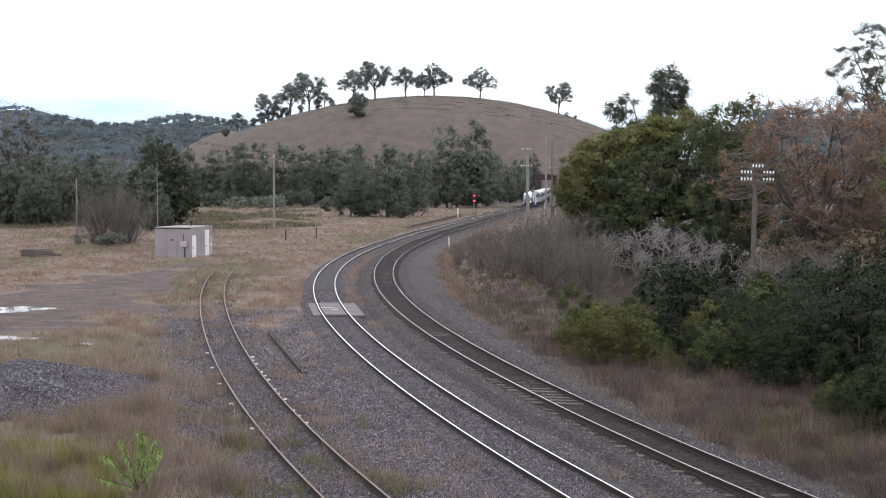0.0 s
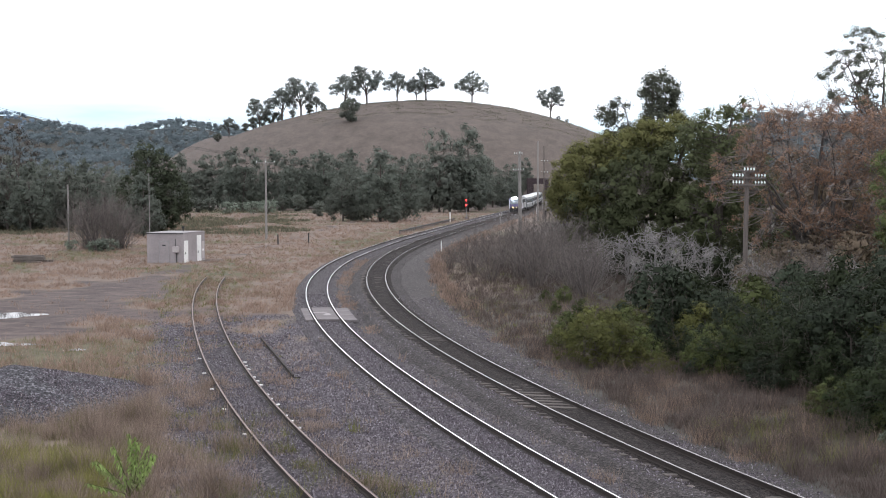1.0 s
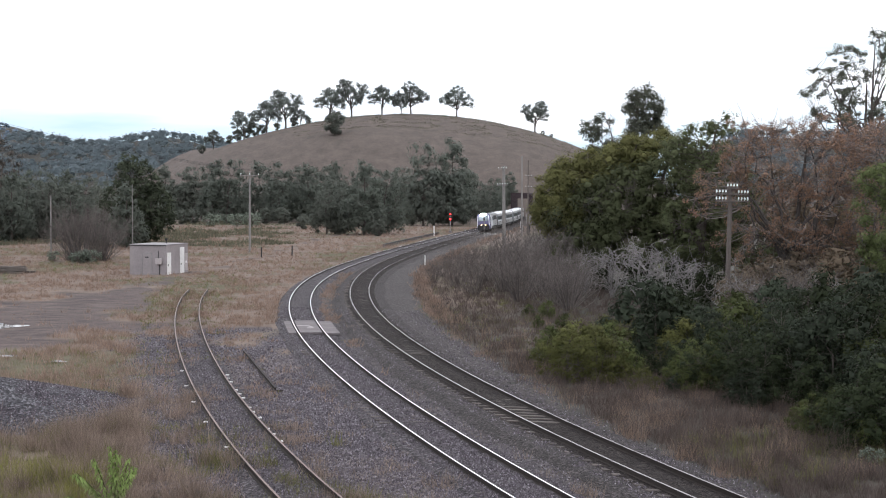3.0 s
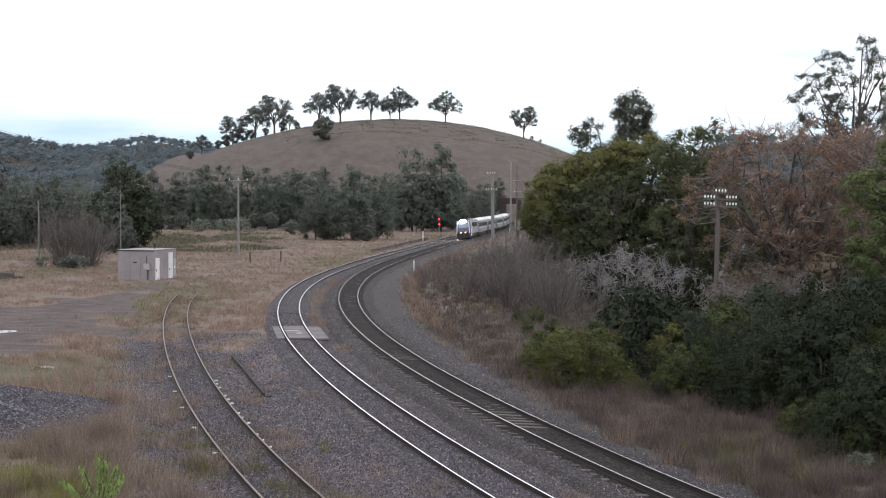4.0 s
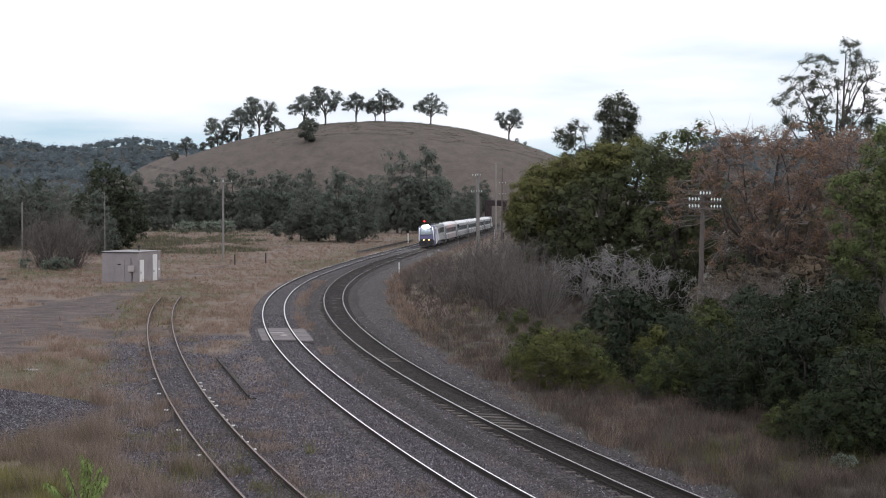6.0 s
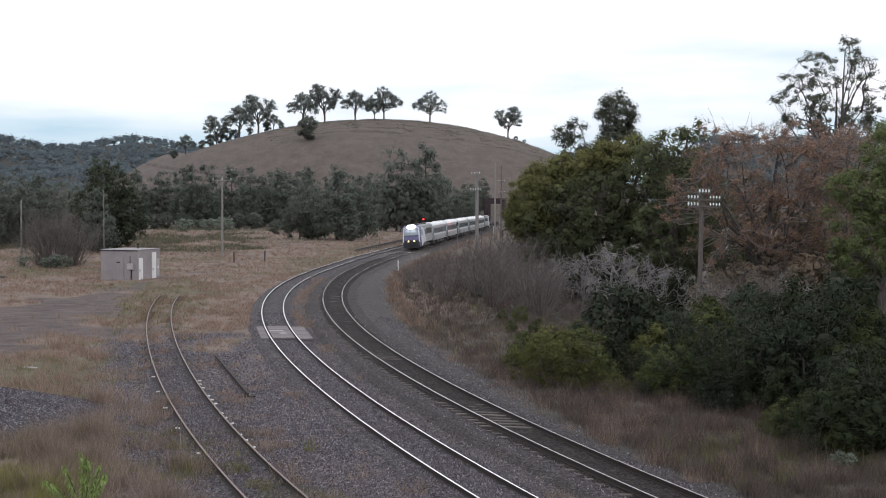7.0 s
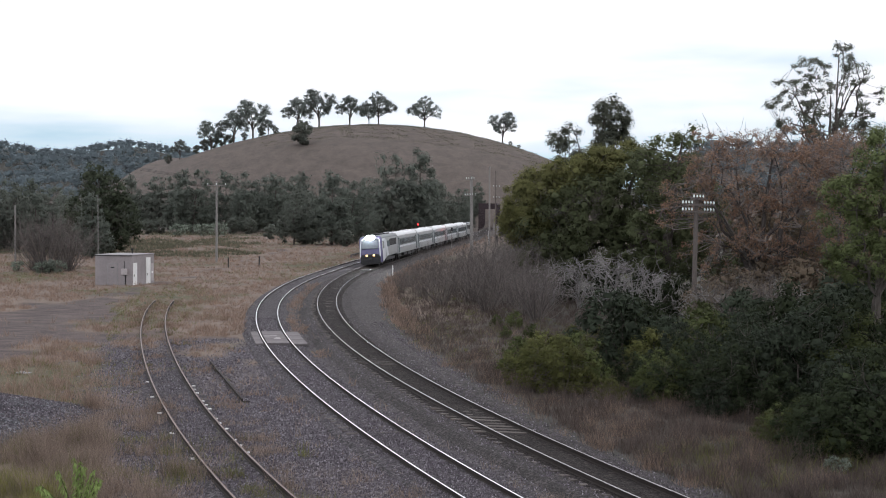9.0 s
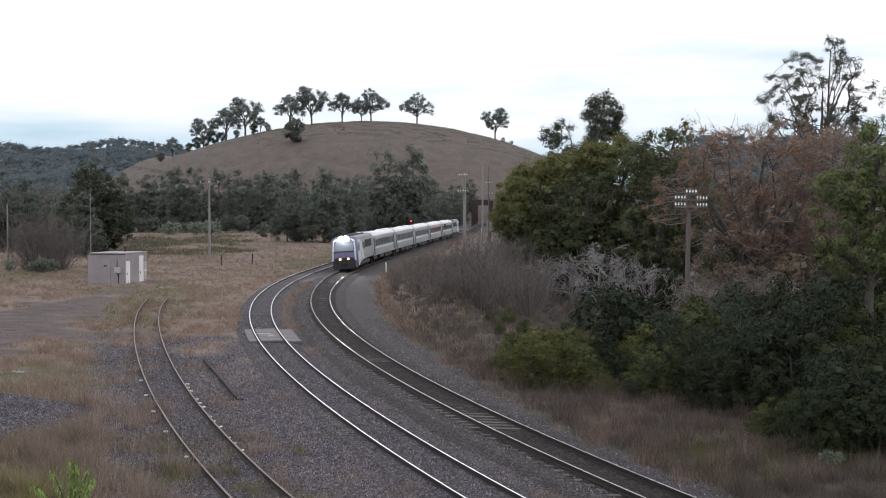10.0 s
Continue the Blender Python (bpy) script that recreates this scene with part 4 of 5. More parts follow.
def tree(name, label, seed, h, trunk_r, blobs, clumps, clump_r, leaves, size, leaf_mat, bark=None, limbs=7, fork=0.3, droop=0.0, category="tree", twig_r=0.03, inner=0.45, aspect=0.34, group="", heart=0.0, twig_mat=None, sprays=0, trunk_top=0.6):
    """A tapered trunk, limbs that reach into the crown, and leaves in many clumps at their ends."""
    rng = np.random.RandomState(seed)
    t = empty(name)
    tagged(t, label, category, group=group)
    bl = np.array(blobs, float)
    w = bl[:, 3] * bl[:, 4] * bl[:, 5]
    pick = rng.choice(len(bl), clumps, p=w / w.sum())
    d = rng.normal(size=(clumps, 3))
    d /= np.linalg.norm(d, axis=1)[:, None]
    C = bl[pick, :3] + bl[pick, 3:] * d * rng.uniform(inner, 1.0, clumps)[:, None] ** 0.6
    C = C[C[:, 2] > 0.05 * h]
    pieces, twigs = [], []
    top = bl[np.argmax(bl[:, 2] + bl[:, 5]), :3]
    ts = np.linspace(0, 1, 9)[:, None]
    trunk = np.array([0, 0, -0.3]) * (1 - ts) ** 2 + 2 * ts * (1 - ts) * np.array([rng.uniform(-0.3, 0.3), rng.uniform(-0.3, 0.3), h * 0.45]) + ts ** 2 * (top * [trunk_top, trunk_top, 1.0])
    pieces.append(tube(trunk, trunk_r * (1 - 0.85 * ts[:, 0]), 8))
    nodes = [trunk[2:]]
    for k in range(limbs):
        c = C[rng.randint(len(C))]
        s = trunk[int(1 + (fork + rng.uniform(-0.1, 0.25)) * 7)]
        midp = (s + c) / 2 + rng.normal(size=3) * 0.08 * h + [0, 0, 0.03 * h]
        q = s * (1 - ts) ** 2 + 2 * ts * (1 - ts) * midp + ts ** 2 * c
        q[1:-1] += rng.normal(size=(7, 3)) * 0.012 * h
        pieces.append(tube(q, trunk_r * 0.5 * (1 - 0.85 * ts[:, 0]), 6))
        nodes.append(q[2:])
    N = np.concatenate(nodes)
    for c in C:
        s = N[np.argmin(np.linalg.norm(N - c, axis=1) + 0.3 * np.maximum(0, N[:, 2] - c[2]))]
        u = np.linspace(0, 1, 4)[:, None]
        q = s * (1 - u) + c * u + np.sin(u * 3.14) * rng.normal(size=3) * 0.1 * np.linalg.norm(c - s)
        twigs.append(tube(q, np.linspace(twig_r, twig_r * 0.4, 4), 3))
        for _ in range(sprays):
            e = c + rng.normal(size=3) * clump_r * 1.1
            m = q[2] * 0.5 + c * 0.5
            twigs.append(tube(np.array([m, (m + e) / 2 + rng.normal(size=3) * 0.12, e]), np.array([0.5, 0.4, 0.25]) * twig_r, 3))
    if twig_mat is None:
        pieces += twigs
    else:
        V, Q = gather(twigs)
        sheet("branchwork", V, Q, twig_mat, t, smooth=True)
    V, Q = gather(pieces)
    sheet("trunk", V, Q, bark or M_BARK, t, smooth=True)
    if leaves:
        rad = clump_r * rng.uniform(0.6, 1.3, len(C))
        bits = [leaf_cloud(rng, C, rad, leaves, size, droop, 0.8, aspect)]
        if heart:
            bits.append(hearts(rng, C, rad * heart))
        V, Q = gather([b[:2] for b in bits])
        D = np.concatenate([b[2] / (np.linalg.norm(b[2], axis=1)[:, None] + 1e-9) for b in bits])
        mid, half = V.mean(0), V.std(0) * 1.7 + 0.01
        sheet("crown", V, Q, leaf_mat, t, smooth=True, normals=D * 0.5 + (V - mid) / half * 0.6 + [0, 0, 0.35] + rng.normal(size=V.shape) * 0.12)
    return t


def place(t, x, y, turn=0, s=1.0, z=None):
    t.matrix_basis = pose(x, y, gz(x, y) - 0.05 if z is None else z, 0, 0, turn) @ Matrix.Diagonal((s, s, s, 1))
    return t


def again(t, x, y, turn, s=1.0, z=None):
    o = copy_thing(t, Matrix())
    return place(o, x, y, turn, s, z)


def at(px, y):
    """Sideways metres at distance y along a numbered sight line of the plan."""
    return (px - 784) / 2240 * y


# big trees on the right bank
# One crown's lit top and shaded body are split into olive and dark leaves.
place(tree("broad_tree", "large rounded tree top, its lit foliage coloured olive-yellow", 1, 13, 0.4,
           [(-4.9, 0, 8.6, 1.9, 2.5, 1.9), (-3.2, 0, 10.0, 2.3, 2.5, 1.7), (-0.6, 0, 11.2, 2.5, 2.6, 1.5), (2.0, 0, 12.1, 2.4, 2.5, 1.3), (4.0, 0.3, 12.9, 1.9, 2, 1.2), (-4.6, -0.4, 6.8, 2.2, 2.4, 2.0)],
           360, 0.8, 44000, 0.27, M_LEAF_GOLD, heart=0.30, droop=0.6), at(1008, 112), 112)
place(tree("broad_tree", "large dense dark green tree, also the shaded lower crown", 2, 13.5, 0.45,
           [(-5.2, 0.2, 6.3, 3.2, 3, 3.4), (-1.8, 0, 7.6, 3.8, 3.4, 3.8), (2.0, 0, 8.6, 3.6, 3.4, 4.0), (4.8, 0.5, 8.6, 2.8, 3, 4.2), (6.0, 0.3, 10.6, 2.2, 2, 2.4), (3.2, 0.4, 12.2, 1.8, 1.8, 1.2), (0, -0.8, 4.6, 5.8, 3, 2.6), (-5.6, -0.5, 4.0, 2.8, 2.4, 2.2)],
           520, 0.9, 52000, 0.29, M_LEAF_CANOPY, heart=0.30, droop=0.6), at(1076, 110), 110)
place(tree("broad_tree", "dark green tree with ragged leaning top sprays", 12, 13.5, 0.35,
           [(0.4, 0, 11.6, 2.2, 2, 2.2), (-1.6, 0, 10.4, 1.8, 2, 2.2), (1.4, 0, 8, 2.6, 2.4, 3), (-0.5, -0.4, 5, 3.2, 2.4, 2.8), (1.9, 0, 13.2, 1.5, 1.2, 0.7)],
           230, 0.75, 20000, 0.27, M_LEAF_CANOPY, heart=0.27), at(1168, 105), 105, 0, 1.07)
place(tree("gum_tree", "tall dark two-headed tree rising behind the broad trees", 4, 18.5, 0.4,
           [(2.1, 0, 18.2, 2.2, 2, 2.6), (2.2, 0, 15.4, 2.6, 2, 2), (-2.2, 0, 16.8, 1.2, 1.2, 1.5), (-4.2, 0, 15.6, 1.4, 1.2, 1.0), (-3.0, 0, 14.1, 1.9, 1.5, 1.3), (0, 0, 12, 4, 2.5, 2)],
           260, 0.8, 26000, 0.32, M_LEAF_GUM, heart=0.26, limbs=11), at(1035, 142), 142)
place(tree("gum_tree", "tall open-crowned eucalypt with layered sprays of leaves", 3, 21, 0.3,
           [(1.0, 0, 22.4, 1.3, 1.2, 1.4), (-1.8, 0, 21.2, 1.8, 1.5, 1.1), (2.4, 0, 20.8, 1.6, 1.3, 1.1), (-3.6, 0, 19.4, 1.8, 1.5, 0.9), (0.3, 0, 19.4, 1.9, 1.5, 1.0), (3.6, 0, 18.8, 1.6, 1.3, 0.9), (-4.9, 0, 17.9, 1.5, 1.4, 0.7), (-1.6, 0, 17.5, 2.2, 1.5, 0.9), (2.2, 0, 17.2, 2.2, 1.5, 0.9), (-3.4, 0, 16.0, 2.2, 1.5, 0.8), (0.5, 0, 15.4, 3.6, 2, 1.0), (3.8, 0, 15.8, 1.8, 1.5, 0.9)],
           320, 0.46, 14500, 0.25, M_LEAF_GUM, limbs=22, fork=0.5, twig_r=0.035), at(1455, 118), 118)
place(tree("gum_tree", "sparse tall eucalypt with thin open crown", 5, 18, 0.3,
           [(-1.0, 0, 18.4, 1.4, 1.4, 1.0), (1.4, 0, 17.2, 1.8, 1.5, 1.2), (-0.5, 0, 16, 2.0, 1.5, 0.9), (0.6, 0, 13, 2.4, 2, 1.6)], 90, 0.6, 5000, 0.19, M_LEAF_GUM, limbs=12, fork=0.4), at(1588, 120), 120)
place(tree("russet_tree", "spreading tree with russet autumn leaves and bare limbs", 6, 12.6, 0.30,
           [(0, 0, 10.3, 5.6, 4, 3.0), (4.6, 0, 10.6, 3.4, 3, 2.7), (-5.2, 0, 8.4, 2.4, 2.5, 2.2), (-7.3, 0, 7.4, 1.3, 1.5, 1.2), (-3.6, 0, 12.0, 2.8, 2, 1.6), (1.5, 0, 12.6, 4.6, 2.5, 1.3), (6.0, 0, 12.2, 2.6, 2, 1.4), (1.4, 0, 6.2, 5.2, 3.5, 2.6), (-2.4, -0.5, 4.6, 3.6, 3, 2), (3.4, -0.5, 4.4, 3.8, 3, 2)],
           920, 0.45, 48000, 0.115, M_LEAF_ORANGE, M_BARK_PALE, limbs=24, fork=0.14, aspect=0.6, twig_r=0.04, twig_mat=M_TWIG_PALE, sprays=3), at(1335, 97), 97, 0, 1.05)
place(tree("russet_tree", "smaller russet tree thinning to bare twigs", 7, 12, 0.28,
           [(0, 0, 10.2, 3.4, 3, 2.6), (0.6, 0, 6.6, 3.4, 3, 2.8)], 300, 0.45, 12500, 0.115, M_LEAF_ORANGE, M_BARK_PALE, limbs=14, fork=0.15, aspect=0.6, twig_mat=M_TWIG_PALE, sprays=3), at(1488, 92), 92, 0, 1.08)
place(tree("bank_tree", "feathery green tree leaning over the bank", 8, 11.5, 0.2,
           [(0.3, 0, 10.3, 1.5, 1.6, 1.5), (-1.0, 0, 8.6, 1.7, 1.6, 1.0), (-2.1, 0, 7.3, 1.1, 1.3, 0.7), (0.8, 0, 7.2, 2.2, 2, 1.8), (-0.6, 0, 5.4, 2.0, 2, 1.2)], 230, 0.5, 32000, 0.17, M_LEAF_FRESH, heart=0.26, droop=0.8), at(1546, 62), 62, 0, 1.04)

for n, (px, y, hh, mt, lab) in enumerate(((1215, 114, 12.2, M_LEAF_CANOPY, "dark green tree behind the russet tree"), (1300, 124, 11.6, M_LEAF_BROWN, "dull brown thin tree behind the russet tree"), (1390, 120, 11.8, M_LEAF_BROWN, "dull brown thin tree behind the russet tree"), (1490, 118, 12.4, M_LEAF_CANOPY, "dark green tree behind the russet tree"), (1590, 110, 13, M_LEAF_CANOPY, "dark green tree behind the russet tree"))):
    place(tree("bank_tree", lab, 90 + n, hh, 0.3, [(0, 0, hh * 0.66, 3.4, 3, hh * 0.28), (-1.5, 0, hh * 0.4, 3.6, 3, hh * 0.3), (1.8, 0, hh * 0.35, 3.4, 3, hh * 0.28)], 150, 0.95, 8000, 0.40, mt, heart=0.26), at(px, y), y)

# shrubs along the bank
SHRUB_H = 3.0
KINDS = (("dense dark green shrub on the bank", M_LEAF_DARK, 0.0), ("bushy mid-green shrub on the bank", M_LEAF_MID, 0.0), ("grey-green feathery shrub on the bank", M_LEAF_BLUE, 1.2), ("olive-yellow shrub beside the grass", M_LEAF_OLIVE, 0.3), ("dull brown-leaved shrub under the russet tree", M_LEAF_BROWN, 0.0))


def shrub(k, seed, clumps, clump_r, leaves, size, lean):
    h = SHRUB_H
    lab, mat, droop = KINDS[k]
    return tree("shrub", lab, seed, h, 0.06, [(0, 0, h * 0.52, h * 0.36, h * 0.36, h * 0.42), (h * (0.30 + lean), 0.1, h * 0.40, h * 0.30, h * 0.36, h * 0.32), (-h * 0.34, 0.2, h * (0.34 + lean), h * 0.28, h * 0.36, h * 0.30), (0.1, -h * 0.26, h * 0.26, h * 0.46, h * 0.28, h * 0.20), (h * lean, 0, h * 0.8, h * 0.16, h * 0.2, h * 0.14)],
                clumps, clump_r, leaves, size, mat, limbs=6, fork=0.1, droop=droop, category="shrub", twig_r=0.012, group="bank shrubs", heart=0.28)


NEAR = [shrub(k, 20 + k, 105, 0.36, 10500, 0.10, (0.0, 0.06, -0.05, 0.03)[k]) for k in range(4)]
BACK = [shrub(k, 30 + k, 64, 0.48, 3600, 0.21, (0.04, -0.04, 0.05, 0.0, 0.05)[k]) for k in range(5)]
# kind, bearing, distance, height
# Dark shrubs at bearing 1338 and at 94-108 m are added to fill shade.
BANK = [(3, 935, 56, 2.6), (3, 985, 54.6, 2.9), (1, 1018, 56.5, 2.8), (3, 955, 61, 2.3), (3, 1008, 63, 2.4), (1, 905, 61, 2.0), (4, 1300, 92, 4.2), (4, 1350, 94, 4.6), (4, 1405, 92, 5), (4, 1460, 92, 5), (4, 1515, 90, 5.2), (3, 1072, 52.2, 1.25), (2, 1128, 52.6, 0.9), (1, 1150, 54, 2.3), (1, 1182, 52.5, 2.4), (0, 1100, 57, 2.0),
        (2, 1082, 62, 4.3), (0, 1112, 64, 3.9), (2, 1252, 48.5, 1.75), (0, 1222, 52, 3.2), (0, 1286, 50, 3.4), (2, 1310, 54, 4.0), (0, 1338, 48.5, 2.9), (1, 1372, 43.4, 1.6), (3, 1352, 44.2, 1.2), (1, 1412, 43, 1.9),
        (2, 1400, 49, 4.4), (2, 1445, 50, 5.4), (0, 1452, 42.5, 3.1), (2, 1496, 42.2, 3.6), (0, 1540, 41.2, 3.9), (0, 1592, 40.6, 4.2), (2, 1640, 41, 4.2), (0, 1500, 50, 5.2), (1, 1560, 49, 5.0), (0, 1620, 50, 5.4),
        (1, 1470, 41, 1.3), (0, 1420, 40.6, 1.0), (2, 1200, 58, 3.2), (1, 1250, 60, 3.6), (0, 1345, 58, 4.2), (2, 1170, 62, 3.0), (3, 1148, 60, 2.6),
        (3, 1010, 71, 1.3), (1, 884, 78, 0.9), (1, 912, 70, 1.0), (3, 1045, 74, 1.4), (1, 868, 86, 0.9), (1, 930, 76, 1.2), (1, 900, 84, 1.3),
        (0, 1140, 72, 3.0), (2, 1300, 68, 4.0), (0, 1400, 66, 4.6), (2, 1480, 66, 5.0), (0, 1570, 64, 5.2), (1, 1230, 70, 3.2), (0, 1530, 78, 4.4),
        (0, 1190, 94, 3.4), (4, 1250, 90, 3.6), (0, 1130, 106, 3.4), (0, 1060, 106, 3.2), (0, 985, 108, 2.6)]
used = set()
for n, (k, px, y, h) in enumerate(BANK):
    src = (NEAR if y < 59 else BACK)[k]
    (again if src in used else place)(src, at(px, y), y, 47 * n, h / SHRUB_H)
    used.add(src)

# bare brown shrubs and dead branches
def bare_shrub(seed, h):
    """Many thin stems that fan up from one root, each with side twigs."""
    rng = np.random.RandomState(seed)
    t = empty("bare_shrub")
    tagged(t, "leafless grey-brown twiggy shrub", "shrub", group="bare shrubs")
    pieces = []
    u = np.linspace(0, 1, 5)[:, None]
    for k in range(58):
        a, r = rng.uniform(0, 6.283), rng.uniform(0.1, 0.62)
        base = np.array([np.cos(a), np.sin(a), 0]) * rng.uniform(0, 0.55)
        tip = base + np.array([np.cos(a) * r * h, np.sin(a) * r * h, h * rng.uniform(0.55, 1.05) * (1.1 - 0.5 * r)])
        bend = rng.normal(size=3) * 0.08 * h + [0, 0, 0.06 * h]
        q = base + (tip - base) * u + np.sin(u * 3.14) * bend
        pieces.append(tube(q, np.linspace(0.032, 0.009, 5), 3))
        for j in range(8):
            f = rng.uniform(0.35, 1.0)
            p = base + (tip - base) * f + np.sin(f * 3.14) * bend
            d = rng.normal(size=3) * 0.16 * h + [0, 0, 0.10 * h]
            v = np.linspace(0, 1, 3)[:, None]
            pieces.append(tube(p + d * v + np.sin(v * 3.14) * rng.normal(size=3) * 0.03 * h, np.linspace(0.010, 0.004, 3), 3))
    V, Q = gather(pieces)
    sheet("stem", V, Q, M_TWIG, t)
    return t


BARE = [bare_shrub(40, 5.4), bare_shrub(41, 4.7)]
BL = [(0, 760, 128, 1.0), (1, 790, 118, 1.0), (0, 738, 112, 0.75), (1, 772, 104, 0.9), (0, 822, 108, 1.1), (1, 858, 118, 1.25), (0, 850, 98, 0.85), (1, 888, 104, 1.25), (0, 925, 112, 1.3), (1, 715, 128, 0.7), (0, 905, 128, 1.2), (1, 945, 98, 0.8), (0, 700, 118, 0.5), (1, 825, 132, 0.95), (0, 965, 120, 1.3), (0, 915, 95, 0.75)]
for n, (k, px, y, s) in enumerate(BL):
    (place if n < 2 else again)(BARE[k], at(px, y), y, 61 * n, s * (0.78 if px < 800 else 0.95))
again(BARE[0], -48.0, 150, 10, 1.3)
again(BARE[1], -45.6, 151, 70, 1.25)
again(BARE[1], -49.8, 152, 150, 1.3)
again(BARE[0], -46.8, 153, 250, 1.2)
DEAD = tree("dead_bush", "bleached leafless tangle of dead branches", 50, 3.6, 0.08, [(0, 0, 2.0, 2.6, 2, 1.7), (0.6, 0, 2.8, 1.6, 1.5, 1.0)], 80, 0.35, 0, 0.1, M_TWIG, M_DEADWOOD, limbs=18, fork=0.03, category="dead bush", twig_r=0.035, group="dead bushes", sprays=2)
for n, (px, y, sc) in enumerate(((1012, 100, 1.15), (1062, 98, 1.3), (1112, 97, 1.2), (968, 104, 1.05), (1150, 94, 1.0), (1232, 86, 0.8), (1385, 84, 0.9))):
    (again if n else place)(DEAD, at(px, y), y, 70 * n, sc)
for n, (px, y, sc) in enumerate(((938, 90, 0.8), (1265, 82, 0.8), (1340, 80, 0.8))):
    again(BARE[n % 2], at(px, y), y, 40 * n, sc)

# dark belt of trees beyond the field
BELT = [tree("she_oak", "dark feathery she-oak at the field's edge", 60 + k, 13, 0.25, b, 150, 1.05, 5400, 0.58, (M_LEAF_SHE_OAK, M_LEAF_SHE_OAK, M_LEAF_BELT)[k], limbs=5, droop=1.8, aspect=0.34, group="tree belt", heart=0.30)
        for k, b in enumerate(([(0, 0, 2.8, 4.2, 3.4, 2.6), (-0.3, 0, 5.6, 3.4, 3, 2.6), (0.2, 0, 8.4, 2.4, 2.4, 2.6), (0, 0, 10.9, 1.3, 1.3, 1.6)],
                               [(-1.5, 0, 8.0, 2.2, 2.4, 3.6), (1.6, 0, 9.0, 2.0, 2.4, 3.8), (0, 0, 4.4, 4.6, 3, 3.8), (0.5, 0, 2.2, 5.2, 3, 2.4)],
                               [(0, 0, 6.6, 3.6, 3, 4.4), (-2.6, 0, 4.4, 2.4, 2.4, 3.2), (2.6, 0, 4.0, 2.4, 2.4, 3.2), (0, 0, 2.2, 4.8, 3, 2.4)]))]
first = [True] * 3


def belt(k, px, y, s, turn=0):
    if first[k]:
        first[k] = False
        return place(BELT[k], at(px, y), y, turn, s)
    return again(BELT[k], at(px, y), y, turn, s)


place(tree("round_tree", "solid dark green tree standing behind the hut", 99, 12, 0.3, [(0, 0, 8.2, 3.2, 3, 4.0), (-2.2, 0, 5, 2.8, 2.8, 4.2), (2.4, 0, 4.8, 3.0, 2.8, 4.0), (0, 0, 3, 4.2, 3, 2.8)], 320, 0.85, 17000, 0.42, M_LEAF_BUSH, limbs=9, heart=0.28), at(166, 200), 200, 0, 1.2)
belt(0, 150, 190, 0.8)
belt(0, 575, 258, 1.22, 30)
belt(2, 540, 264, 0.95, 90)
belt(2, 508, 262, 0.8, 20)
belt(1, 606, 266, 1.1, 10)
belt(1, 698, 340, 1.8, 200)
belt(0, 730, 345, 1.9, 75)
belt(2, 680, 338, 1.35, 150)
belt(2, 752, 365, 1.6, 110)
belt(2, 774, 400, 1.2, 10)
belt(1, 794, 425, 1.15, 10)
belt(2, 800, 445, 0.95, 50)
belt(1, 628, 400, 1.4, 50)
belt(2, 655, 410, 1.5, 90)
belt(0, 760, 420, 1.35, 70)
belt(2, 520, 330, 1.25, 70)
for k, px, y, sc in ((1, 455, 395, 1.4), (2, 488, 400, 1.5), (0, 520, 398, 1.5), (2, 552, 405, 1.4), (1, 605, 410, 1.35), (2, 420, 392, 1.35)):
    belt(k, px, y, sc, px)
belt(2, 814, 492, 1.15, 80)
belt(1, 832, 505, 1.05, 80)
belt(1, 814, 455, 0.8, 50)
belt(2, 888, 430, 0.8, 20)
belt(1, 905, 400, 0.85, 20)
belt(2, 925, 380, 0.9, 200)
rngb = random.Random(3)
for n in range(25):
    px = -130 + n * 29 + rngb.uniform(-12, 12)
    far = px > 205
    y = (385 if far else 262) + rngb.uniform(-18, 30)
    belt(n % 3, px, y, (1.32 if far else 0.9) * rngb.uniform(0.85, 1.2), rngb.uniform(0, 360))
for n in range(11):
    px = -160 + n * 34 + rngb.uniform(-12, 12)
    belt(n % 3, px, 218 + rngb.uniform(-12, 12) if px < 130 else 355, 0.95 * rngb.uniform(0.85, 1.2), rngb.uniform(0, 360))
for px, y, sc in ((915, 330, 0.9), (895, 360, 0.7), (945, 300, 1.1), (990, 300, 1.2)):
    belt(2, px, y, sc, px)
FAR_SHRUB = tree("far_shrub", "round dark green bush on the hillside", 95, 3, 0.1, [(0, 0, 1.5, 1.35, 1.3, 1.4)], 44, 0.42, 1100, 0.42, M_LEAF_BELT, heart=0.28, limbs=5, fork=0.1, category="shrub", group="far shrubs")
place(FAR_SHRUB, at(522, 576), 576, 0, 3.9)
# silver wattles and low growth at its foot
SILV = tree("silver_shrub", "pale silver-green shrub before the trees", 70, 3, 0.08, [(0, 0, 1.5, 2.0, 1.8, 1.4)], 60, 0.5, 1500, 0.24, M_LEAF_SILVER, heart=0.28, limbs=6, fork=0.1, category="shrub", group="silver shrubs")
for n, (px, y, s) in enumerate(((304, 322, 1.25), (348, 320, 1.3), (374, 322, 1.45), (330, 345, 1.1), (85, 146, 0.6), (62, 145, 0.55), (18, 150, 0.5), (1476, 39.0, 0.2))):
    (place if n == 0 else again)(SILV, at(px, y), y, 50 * n, s)
for n, (px, y, s) in enumerate(((465, 300, 1.3), (490, 330, 1.5), (270, 350, 1.5), (225, 330, 1.6), (250, 345, 1.5), (430, 350, 1.7), (400, 355, 1.6), (600, 250, 1.2), (74, 146, 0.6))):
    again(FAR_SHRUB, at(px, y), y, 33 * n, s)
